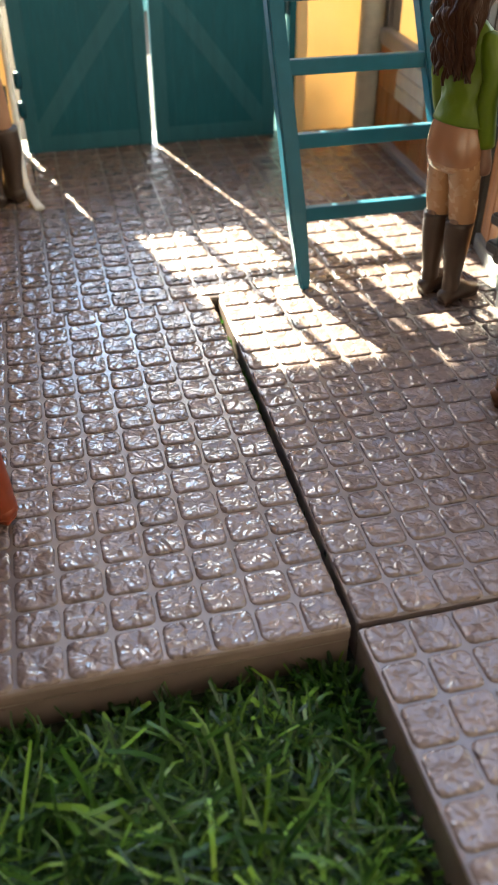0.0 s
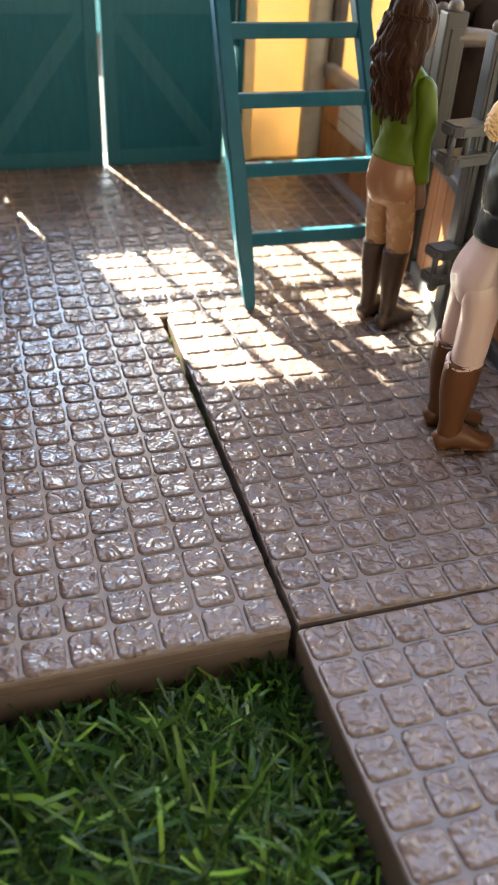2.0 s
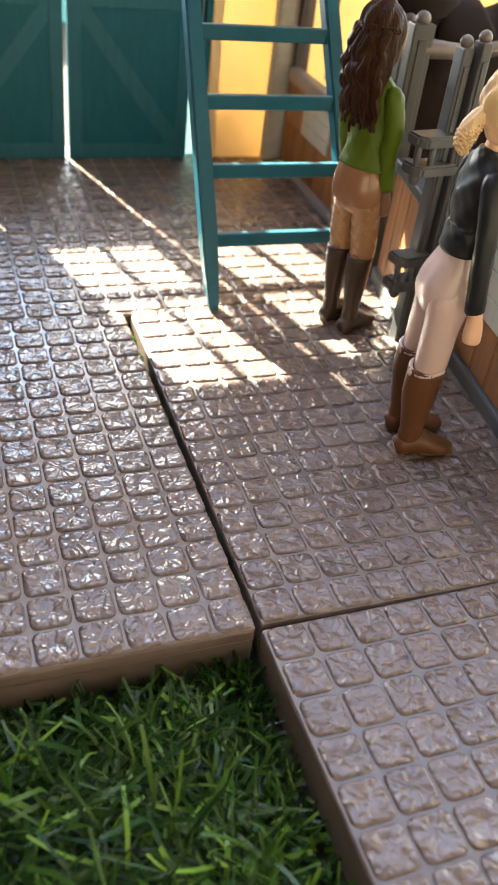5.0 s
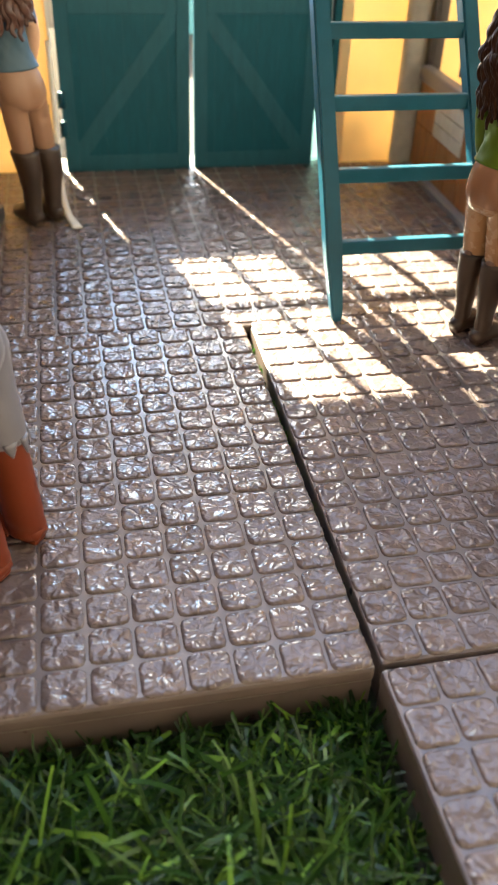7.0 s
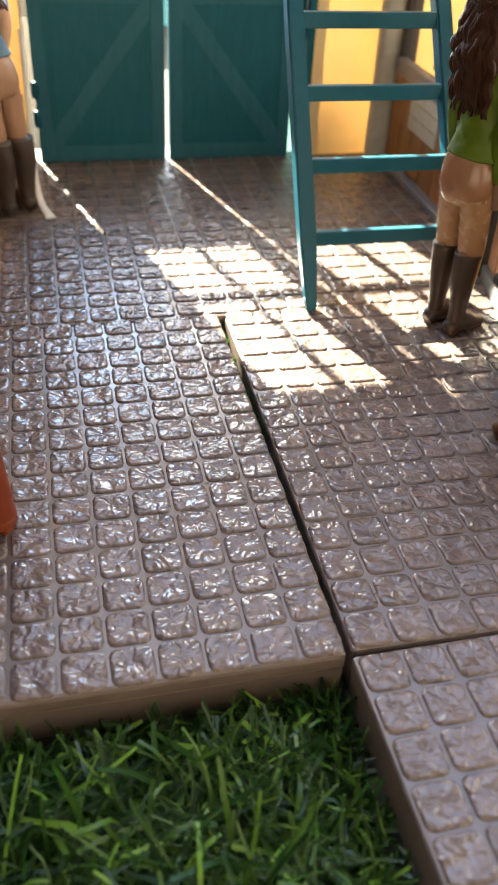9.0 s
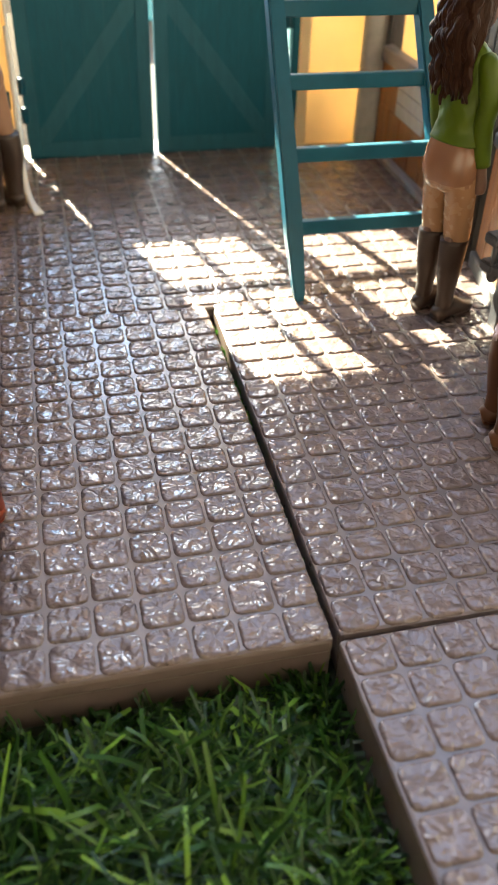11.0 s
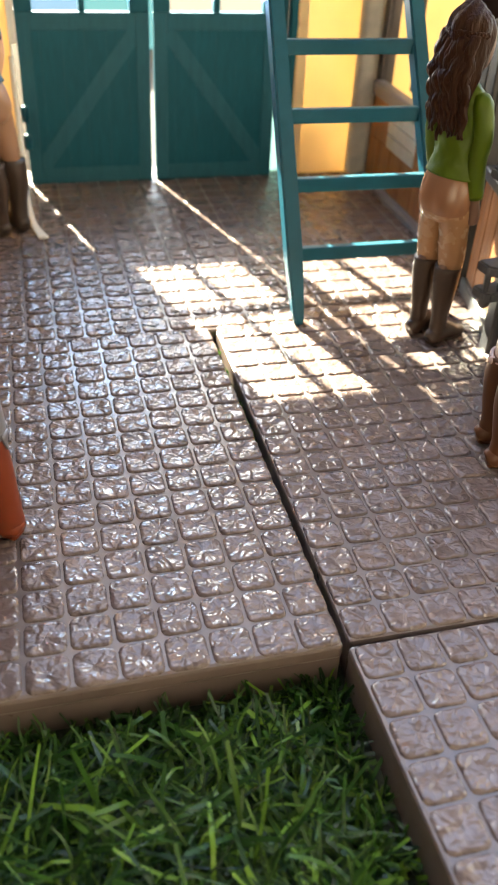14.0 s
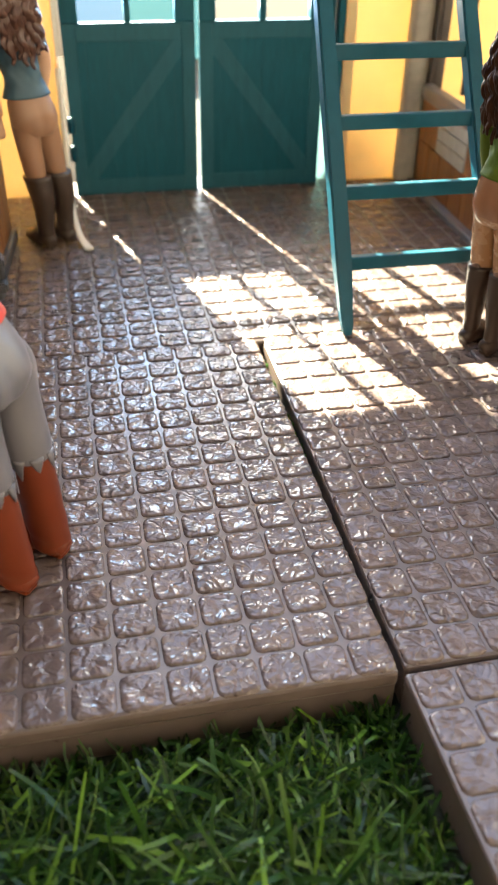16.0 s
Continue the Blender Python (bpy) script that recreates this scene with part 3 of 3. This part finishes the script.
# ---- stall fences ----
def fence_post(root, x, y, h, sx=0.24, sy=0.28, paint=None):
    bm = bmesh.new()
    box(bm, x - sx, x + sx, y - sy, y + sy, 0.0, h, 0.06)
    box(bm, x - sx * 0.45, x + sx * 0.45, y - sy - 0.05, y - sy + 0.02, 0.5, h - 0.5, 0.02)
    post = part("post", bm, paint or M_GREY, root)
    bm = bmesh.new()
    ball(bm, x, y, h + 0.12, min(0.27, sx * 1.12))
    part("finial", bm, M_POST, post)
    return post


def bracket(root, x, y, z, reach, turn):
    """A clasp of two plates and an upright pin, gripping the posts."""
    bm = bmesh.new()
    for dz in (0.0, 0.9):
        outline = [(-reach, -0.2), (-reach + 0.22, -0.42), (0.38, -0.42), (0.6, -0.2), (0.6, 0.42), (-reach, 0.42)]
        low = [bm.verts.new((p, q, z + dz)) for p, q in outline]
        high = [bm.verts.new((p, q, z + dz + 0.36)) for p, q in outline]
        fs = [bm.faces.new(low[::-1]), bm.faces.new(high)]
        fs += [bm.faces.new((low[k], low[(k + 1) % 6], high[(k + 1) % 6], high[k])) for k in range(6)]
        bmesh.ops.bevel(bm, geom=list({e for f in fs for e in f.edges}), offset=0.07, segments=2, affect="EDGES")
    for px, py in ((-reach + 0.16, -0.1), (-reach + 0.42, 0.24), (-reach + 0.6, -0.24)):
        loft(bm, [(px, py, z + 0.1, 0.1, 0.1), (px, py, z + 0.6, 0.1, 0.1), (px, py, z + 1.1, 0.1, 0.1)], 0, 10, 1)
    ball(bm, -reach + 0.34, 0.05, z - 0.12, 0.2, 0, 1.4)
    box(bm, -0.35, 0.4, -0.3, 0.3, z + 0.2, z + 1.0, 0.06)
    bmesh.ops.transform(bm, matrix=Matrix.Translation((x, y, 0)) @ Matrix.Rotation(radians(turn), 4, "Z"), verts=bm.verts)
    part("bracket", bm, M_GREY, root)


def panel(root, a, b, boards, pale, top, base=(0.36, 0.62), beam=0.5, beam_paint=None):
    """Between two points: base beam, upright wooden boards, a pale plate if any, top beam."""
    a, b = Vector(a), Vector(b)
    d = b - a
    m = Matrix.Translation((a.x, a.y, 0)) @ Matrix.Rotation(math.atan2(d.y, d.x), 4, "Z")
    n = d.length
    for name, y0, z0, z1, mat in (("base_beam", base[0], 0.0, base[1], beam_paint or M_GREY), ("top_beam", 0.3, top, top + beam, beam_paint or M_GREY)):
        bm = bmesh.new()
        box(bm, 0, n, -y0, y0, z0, z1, 0.1, m=m)
        part(name, bm, mat, root)
    split = pale[0] if pale else top
    for k in range(boards):
        bm = bmesh.new()
        box(bm, n * k / boards + 0.02, n * (k + 1) / boards - 0.02, -0.16, 0.16, base[1] - 0.02, split, 0.05, m=m)
        part("plank", bm, M_WOOD, root)
    if pale:
        for k in range(3):
            z0 = pale[0] + 0.02 + (pale[1] - pale[0]) * k / 3
            bm = bmesh.new()
            box(bm, pale[2] * n, pale[3] * n, -0.2, 0.2, z0, z0 + (pale[1] - pale[0]) / 3 - 0.04, 0.04, m=m)
            part("pale_board", bm, M_LIGHTGREY, root)
        if pale[2] > 0:
            bm = bmesh.new()
            box(bm, 0.02, pale[2] * n - 0.02, -0.16, 0.16, pale[0] + 0.02, top, 0.05, m=m)
            part("plank", bm, M_WOOD, root)
        if pale[3] < 1:
            bm = bmesh.new()
            box(bm, pale[3] * n + 0.02, n - 0.02, -0.16, 0.16, pale[0] + 0.02, top, 0.05, m=m)
            part("plank", bm, M_WOOD, root)


stall = thing("stall_fence", 0, 0, 0, 0, "grey stall fence with brown wooden boards, beside the ladder", "fence", "stall fences")
panel(stall, (11.62, 29.9), (11.48, 18.0), 8, (2.35, 4.25, 0.2, 0.48), 4.27, (0.55, 0.36), 0.68, M_RAIL)
fence_post(stall, 12.05, 30.2, 14.0, 0.33, 0.28, M_POST)
fence_post(stall, 10.95, 18.1, 9.3, paint=M_POST_DARK)
fence_post(stall, 10.85, 17.0, 9.6, 0.42, 0.3, M_POST_DARK)
bracket(stall, 10.9, 17.5, 4.6, 0.9, 0)
bm = bmesh.new()
box(bm, 12.3, 12.5, 27.5, 27.7, 4.9, 14, 0.05)
part("rod", bm, M_GREY, stall)

stall2 = thing("stall_fence", 0, 0, 0, 0, "grey stall fence, brown boards, ball-topped posts, beside rider figures", "fence", "stall fences")
panel(stall2, (10.9, 16.4), (9.9, 12.0), 4, None, 4.6)
fence_post(stall2, 9.42, 11.75, 10.0, 0.18)
fence_post(stall2, 9.86, 11.5, 10.2, 0.18)
bracket(stall2, 9.85, 11.6, 6.3, 1.75, 10)
bracket(stall2, 9.85, 11.6, 2.3, 1.5, 10)

stall3 = thing("stall_fence", 0, 0, 0, 0, "grey stall fence with brown boards and pale plates above", "fence", "stall fences")
panel(stall3, (10.95, 10.85), (9.6, 1.5), 8, (2.5, 5.0, 0.0, 1.0), 5.0)
fence_post(stall3, 9.6, 1.0, 9.5)

# rail of the stall behind
bm = bmesh.new()
loft(bm, [(10.9, 17.0, 8.75, 0.3, 0.3), (11.5, 17.0, 8.75, 0.33, 0.33), (13.0, 17.0, 8.72, 0.27, 0.27), (16.0, 17.0, 9.0, 0.28, 0.28), (20.0, 17.0, 9.0, 0.28, 0.28)], 0, 14, 4, side=(0, 0, 1))
part("cross_rail", bm, M_POST, stall, smooth=True)

left_stall = thing("stall_fence", 0, 0, 0, 0, "grey stall fence with brown boards behind the orange-booted figure", "fence", "stall fences")
panel(left_stall, (-9.5, 17.6), (-8.75, 25.5), 6, None, 4.4)
fence_post(left_stall, -9.7, 17.0, 9.3)
bracket(left_stall, -9.55, 17.0, 1.7, 1.2, 180)


# ---- toy figures ----
def figurine(name, label, x, y, turn, shirt, trousers, boots, skin, hair, hair_rows, arms, bare=0.0, stance=0.55, step=0.0, lean=0.0, scale=1.0, hips=0.0, sway=0.0, cuffs=False, seat=None, boot=1.0, sway_from=2.0, sway_to=99.0, hem=False, sleeve_width=1.0, ankle=1.0, shirt_end=5.95, shoulder=1.0, notch=False):
    """A moulded rider figure: boots, breeches, shirt, arms, head and a mass of hair, as one mesh with its paints."""
    bm = bmesh.new()
    def folds(g, t):
        return 1 + min(1.0, 5 * t) * (0.03 * math.sin(3 * g + 17 * t) + 0.026 * math.sin(6 * g - 31 * t + 1) + 0.017 * math.sin(11 * g + 43 * t) + 0.012 * max(0.0, 1 - 3 * t) * math.sin(16 * g - 9 * t))
    def seat_shape(g, t):
        """A groove down the back, and a soft crease below."""
        d = (g - 4.712) / 0.3
        return 1 - 0.17 * math.exp(-d * d) * max(0.0, 1 - abs(t - 0.3) * 2.0)
    def leg_shape(g, t):
        return 1 + 0.014 * math.sin(3 * g + 9 * t) + 0.02 * math.exp(-((t - 0.33) / 0.07) ** 2) * math.sin(5 * g)
    def creases(g, t):
        return boot * (1 + 0.03 * math.sin(2 * g + 21 * t) * (1 - t))
    mats = [shirt, trousers, boots, skin, hair, *([seat] if seat else [])]
    for sx in (-1, 1):
        fx, fy = sx * stance, sx * step
        # boot: shaft and foot
        loft(bm, [(fx, fy, 0.24, 0.26 * ankle, 0.32 * ankle), (fx, fy - 0.02, 0.6, 0.27 * ankle, 0.33 * ankle), (fx, fy - 0.03, 1.1, 0.28 * ankle, 0.34 * ankle), (fx, fy - 0.07, 2.1, 0.38, 0.46), (fx, fy - 0.05, 3.2 if hem else 2.95, 0.45, 0.48)], 2, 18, 6, ripple=creases)
        if notch:   # bare calf in the cut at the back of the shaft
            loft(bm, [(fx + 0.04, fy - 0.4, 2.6, 0.04, 0.08), (fx + 0.04, fy - 0.41, 2.8, 0.12, 0.11), (fx + 0.04, fy - 0.38, 2.98, 0.17, 0.11), (fx + 0.04, fy - 0.28, 3.1, 0.1, 0.08)], 3, 12, 3)
        box(bm, fx - 0.21, fx + 0.21, fy - 0.38, fy + 0.05, 0.0, 0.22, 0.08, 2)
        box(bm, fx - 0.24, fx + 0.24, fy + 0.35, fy + 1.2, 0.0, 0.1, 0.04, 2)
        loft(bm, [(fx, fy - 0.42, 0.22, 0.18, 0.2), (fx, fy - 0.22, 0.3, 0.29, 0.3), (fx, fy + 0.25, 0.4, 0.3, 0.4), (fx, fy + 0.72, 0.29, 0.34, 0.29), (fx, fy + 1.1, 0.23, 0.31, 0.23), (fx, fy + 1.3, 0.18, 0.2, 0.17)], 2, 16, 4, ripple=lambda g, t: 0.5 + 0.5 * boot)
        loft(bm, [(fx, fy - 0.02, 2.75, 0.36, 0.40), (fx, fy + 0.02, 3.1, 0.42, 0.46), (fx * 0.98, fy * 0.7 + hips * 0.5, 4.2, 0.48, 0.56), (fx * 0.86, fy * 0.2 + hips, 5.0, 0.5, 0.7), (fx * 0.7, hips, 5.4, 0.42, 0.58), (fx * 0.55, hips, 5.7, 0.06, 0.06)], 1, 24, 8, ripple=leg_shape)
        if hem:   # loose trouser ends with torn edges over the boots
            loft(bm, [(fx, fy - 0.03, 2.95, 0.5 * boot, 0.54 * boot), (fx, fy - 0.02, 3.3, 0.5 * boot, 0.55 * boot), (fx * 0.98, fy * 0.7 + hips * 0.4, 4.1, 0.52, 0.6), (fx * 0.9, fy * 0.2 + hips, 5.05, 0.56, 0.72), (fx * 0.75, hips, 5.5, 0.4, 0.5)], 1, 18, 4)
            for q in range(9):
                a = 0.7 * q
                tx, ty = fx + 0.49 * boot * math.cos(a), fy - 0.03 + 0.53 * boot * math.sin(a)
                loft(bm, [(tx, ty, 3.08, 0.15, 0.05), (tx, ty, 2.9, 0.1, 0.04), (tx, ty, 2.72 - 0.08 * (q % 3), 0.015, 0.015)], 1, 8, 2, side=(-math.sin(a), math.cos(a), 0))
        if cuffs:
            loft(bm, [(fx + 0.44 * math.cos(0.5236 * q), fy - 0.05 + 0.46 * math.sin(0.5236 * q), 2.93 + 0.06 * math.sin(1.05 * q), 0.075, 0.06) for q in range(13)], 1, 10, 3, side=(0, 0, 1))
            ball(bm, fx + 0.1, fy - 0.52, 2.86, 0.1, 1, 1.3)
    loft(bm, [(0, hips - 0.04, 4.72, 0.7, 0.55), (0, hips - 0.1, 4.88, 0.9, 0.76), (0, hips - 0.1, 5.2, 0.95, 0.82), (0, hips - 0.02, 5.7, 0.88, 0.74), (0, hips * 0.7 + 0.04, 6.25, 0.7, 0.55), (0, hips * 0.6 + 0.05, 6.6, 0.64, 0.5)], 1, 48, 8, ripple=seat_shape)
    loft(bm, [(0, hips * 0.75 + 0.05, shirt_end, 0.96 - 0.5 * (shirt_end - 5.95), 0.77 - 0.35 * (shirt_end - 5.95)), (0, hips * 0.6 + 0.05, shirt_end + 0.5, 0.76, 0.61), (0, hips * 0.4 + 0.08, 7.1, 0.76, 0.60), (0, 0.06, 7.85, 0.86 * shoulder, 0.66), (0, 0.0, 8.4, 0.86 * shoulder, 0.52), (0, 0.0, 8.75, 0.5, 0.36), (0, 0.03, 8.9, 0.3, 0.28)], 0, 48, 8, ripple=folds)
    loft(bm, [(0, 0.05, 8.6, 0.3, 0.3), (0, 0.1, 9.1, 0.28, 0.28)], 3, 12, 2)
    loft(bm, [(0, 0.22, 8.95, 0.18, 0.2), (0, 0.2, 9.2, 0.46, 0.46), (0, 0.16, 9.7, 0.60, 0.66), (0, 0.12, 10.2, 0.58, 0.66), (0, 0.08, 10.6, 0.36, 0.4), (0, 0.08, 10.72, 0.1, 0.1)], 3, 18, 4)
    for sx, rows in zip((-1, 1), arms):
        (ex, ey, ez), (hx, hy, hz) = rows
        cut = 1.0 - bare
        mx, my, mz = ex + (hx - ex) * 0.75, ey + (hy - ey) * 0.75, ez + (hz - ez) * 0.75
        sw = sleeve_width
        sleeve = [(sx * 0.66 * shoulder, 0, 8.45, 0.24, 0.26), (sx * 0.86 * shoulder, 0, 8.2, 0.31 * sw, 0.35 * sw), (sx * (0.9 + ex) / 2 + sx * 0.08, ey / 2, (8.2 + ez) / 2, 0.28 * sw, 0.33 * sw), (sx * ex, ey, ez, 0.27 * sw, 0.31 * sw)]
        fore = [(sx * ex, ey, ez, 0.27 * sw, 0.31 * sw), (sx * mx, my, mz, 0.27 * sw, 0.3 * sw)]
        if bare:
            loft(bm, sleeve[:3], 0, 14, 4)
            loft(bm, sleeve[2:] + fore[1:], 3, 14, 4)
        else:
            loft(bm, sleeve + fore[1:], 0, 16, 6, ripple=folds)
        loft(bm, [(sx * mx, my, mz + 0.08, 0.2, 0.2), (sx * hx, hy, hz + 0.15, 0.2, 0.25), (sx * hx, hy + 0.05, hz - 0.2, 0.23, 0.3), (sx * hx, hy + 0.06, hz - 0.46, 0.2, 0.27), (sx * hx, hy + 0.06, hz - 0.54, 0.08, 0.12)], 3, 12, 4)
    r = random.Random(len(label))
    ph = [r.uniform(0, 6.28) for _ in range(4)]
    def strands(g, t):
        return 1 + 0.055 * math.sin(9 * g + ph[0] + 3 * math.sin(7 * t + ph[1])) + 0.035 * math.sin(17 * g + ph[2] - 9 * t)
    def ringlet(g, t):
        return 1 + 0.11 * math.cos(2 * g + 30 * t) + 0.08 * math.cos(5 * g - 14 * t)
    for rows in hair_rows:
        lock = len(rows) > 8
        loft(bm, rows, 4, 18 if lock else 44 if rows[0][3] < 0.16 else 14, 4 if lock else 7, ripple=ringlet if lock else strands)
    if seat:   # the darker seat of the breeches
        for f in bm.faces:
            c = f.calc_center_median()
            if f.material_index == 1 and c.z > 4.78 + 0.8 * max(0.0, c.y - hips + 0.15) and c.y < hips + 0.5:
                f.material_index = 5
    for v in bm.verts:
        mid = min(1.0, max(0.0, (v.co.z - 3.2) / 1.2)) * min(1.0, max(0.0, (8.9 - v.co.z) / 0.5))
        v.co.y *= 1 - 0.15 * mid
        if v.co.z > 5:
            v.co.y += lean * (v.co.z - 5)
        if v.co.z > sway_from:
            v.co.x += sway * (min(v.co.z, sway_to) - sway_from)
    bmesh.ops.scale(bm, vec=(scale,) * 3, verts=bm.verts)
    ob = part(name, bm, mats)
    ob.matrix_basis = pose(x * U, y * U, 0.064 * U, 0, 0, turn)
    return tagged(ob, label, "toy figure", "rider figures")


def long_hair(wide, end, count=9, curl=0.08, thick=1.0, braid=False):
    """A cap over the head and a back of separate wavy locks down to the height end."""
    rows = [[(0, 0.2, 10.85, 0.15, 0.15), (0, 0.1, 10.72, 0.42, 0.48), (0, -0.02, 10.3, 0.66, 0.74), (0, -0.14, 9.7, 0.70, 0.64), (0, -0.4, 9.1, 0.70 * wide, 0.42), (0, -0.6, 8.4, 0.6 * wide, 0.28), (0, -0.66, 7.9, 0.4 * wide, 0.16)]]
    r = random.Random(5)
    for k in range(count):
        x = (k / (count - 1) * 2 - 1) * 0.62 * wide
        d = -0.62 - 0.18 * (1 - (x / wide) ** 2) + r.uniform(-0.05, 0.05)
        w, stop, ph = r.uniform(0.17, 0.22) * thick, end + r.uniform(0, 0.6) + 0.5 * abs(x), r.uniform(0, 6)
        lock = []
        for i in range(15):
            t = i / 14
            z = 10.1 + (stop - 10.1) * t
            lock.append((x * (0.75 + 0.35 * t) + curl * math.sin(26 * t + ph), d * (0.7 + 0.45 * math.sin(min(t * 2.2, 1.6))) + 0.6 * curl * math.cos(23 * t + ph), z, w * (1 - 0.75 * t ** 4) + 0.012 * math.sin(22 * t + ph), w * 0.8 * (1 - 0.75 * t ** 4)))
        rows.append(lock)
    if braid:   # a plait laid round the head
        for k in range(2):
            rows.append([(0.7 * math.sin(a), 0.0 - 0.76 * math.cos(a), 10.12 + 0.06 * math.cos(a) + 0.05 * math.sin(17 * a + 3.14 * k), 0.055, 0.05)
                         for a in [-1.5 + 3.0 * q / 26 for q in range(27)]])
    return rows


def tied_hair():
    """A close cap and a short tail of curls."""
    rows = [[(0, 0.2, 10.8, 0.15, 0.15), (0, 0.08, 10.65, 0.42, 0.5), (0, 0.04, 10.2, 0.60, 0.70), (0, 0.02, 9.7, 0.57, 0.58), (0, 0.05, 9.3, 0.3, 0.35)],
            [(0, -0.4, 9.85, 0.14, 0.14), (0, -0.6, 9.62, 0.22, 0.2), (0, -0.74, 9.34, 0.26, 0.23), (0, -0.74, 9.06, 0.22, 0.2), (0, -0.68, 8.86, 0.1, 0.09)]]
    for k in range(80):   # small curls all over the tail
        g, h = 2.4 * k, k / 79
        q = 0.23 * math.sin(0.4 + 2.4 * h)
        cx, cy, cz = q * math.cos(g), -0.52 - 0.26 * math.sin(2.2 * h) + 0.9 * q * math.sin(g), 9.7 - 0.86 * h
        rows.append([(cx + 0.05 * math.cos(0.9 * i + g), cy + 0.045 * math.sin(0.9 * i + g), cz - 0.016 * i, 0.027, 0.027) for i in range(11)])
    return rows


figurine("rider_figure", "toy rider, long dark hair, green shirt, tan breeches, on paving", 7.6, 13.0, -67, M_GREEN, M_TAN, M_BOOT_DARK, M_SKIN, M_HAIR_DARK,
         long_hair(1.08, 6.95, 17, 0.05, 0.92, True), (((1.0, 0.1, 6.7), (0.95, 0.45, 5.3)), ((0.9, 0.0, 6.6), (0.86, 0.2, 5.0))), stance=0.48, hips=-0.2, sway=-0.02, lean=-0.05, seat=M_SEAT, notch=True, shoulder=0.9, sleeve_width=1.1)
figurine("rider_figure", "toy rider, black jacket, pale breeches, brown boots, blond tied hair", 6.72, 5.98, -103, M_BLACK, M_PINK, M_BOOT_BROWN, M_SKIN_PALE, M_HAIR_BLOND,
         tied_hair(), (((1.3, 0.3, 6.7), (1.25, 0.9, 5.4)), ((1.3, 0.25, 6.5), (1.3, 0.7, 4.7))), stance=0.6, hips=0.1, lean=0.09, shirt_end=6.3, cuffs=True, boot=1.1)
figurine("rider_figure", "toy rider, red-brown hair, teal shirt, tan breeches, beside the door", -6.72, 24.9, 32, M_SHIRT_TEAL, M_TAN_PALE, M_BOOT_TAUPE, M_SKIN_PALE, M_HAIR_RED,
         long_hair(1.15, 6.9, 11, 0.08, 1.1), (((1.35, 0.0, 6.7), (1.3, 0.5, 5.0)), ((1.15, 0.4, 6.8), (0.9, 0.9, 5.6))), bare=1.0, stance=0.46, sway=-0.13, boot=1.22, scale=1.04)
figurine("rider_figure", "toy rider, grey breeches, red shirt, orange boots, on brown paving", -7.66, 4.6, 54, M_RED, M_GREYPANTS, M_BOOT_ORANGE, M_SKIN_PALE, M_HAIR_BLOND,
         tied_hair(), (((1.3, 0.1, 6.7), (1.25, 0.5, 5.3)), ((1.2, 0.4, 6.6), (1.1, 0.9, 5.4))), stance=0.6, lean=0.3, hips=0.1, hem=True, sway=-0.14, sway_from=0.4, sway_to=3.0, scale=1.13, boot=1.04, ankle=1.35)

# ---- toy horse in the stall ----
bm = bmesh.new()
loft(bm, [(11.3, 19.5, 7.2, 1.0, 1.8), (11.9, 19.5, 6.9, 1.7, 3.2), (14.0, 19.5, 6.6, 1.8, 3.5), (16.0, 19.6, 7.0, 1.8, 3.2), (18.0, 19.6, 8.7, 1.7, 2.0), (19.0, 19.6, 8.6, 0.9, 1.2)], 0, 22, 4, side=(0, 1, 0))
loft(bm, [(12.4, 19.5, 9.0, 1.0, 1.6), (11.6, 19.5, 11.0, 0.8, 1.3), (10.9, 19.5, 13.0, 0.65, 1.0), (10.2, 19.5, 13.6, 0.6, 0.8), (9.2, 19.5, 12.6, 0.45, 0.55), (8.8, 19.5, 12.2, 0.3, 0.3)], 0, 18, 4, side=(0, 1, 0))
for hx in (12.6, 18.0):
    for hy in (18.7, 20.4):
        loft(bm, [(hx, hy, 8.0, 1.0, 1.0), (hx, hy, 5.5, 0.8, 0.8), (hx, hy, 3.4, 0.55, 0.55), (hx, hy, 1.0, 0.32, 0.32), (hx + 0.1, hy, 0.45, 0.45, 0.5), (hx + 0.1, hy, 0.12, 0.5, 0.55)], 0, 14, 4)
tagged(part("horse_figure", bm, M_HORSE), "dark brown toy horse standing in the stall", "toy horse")
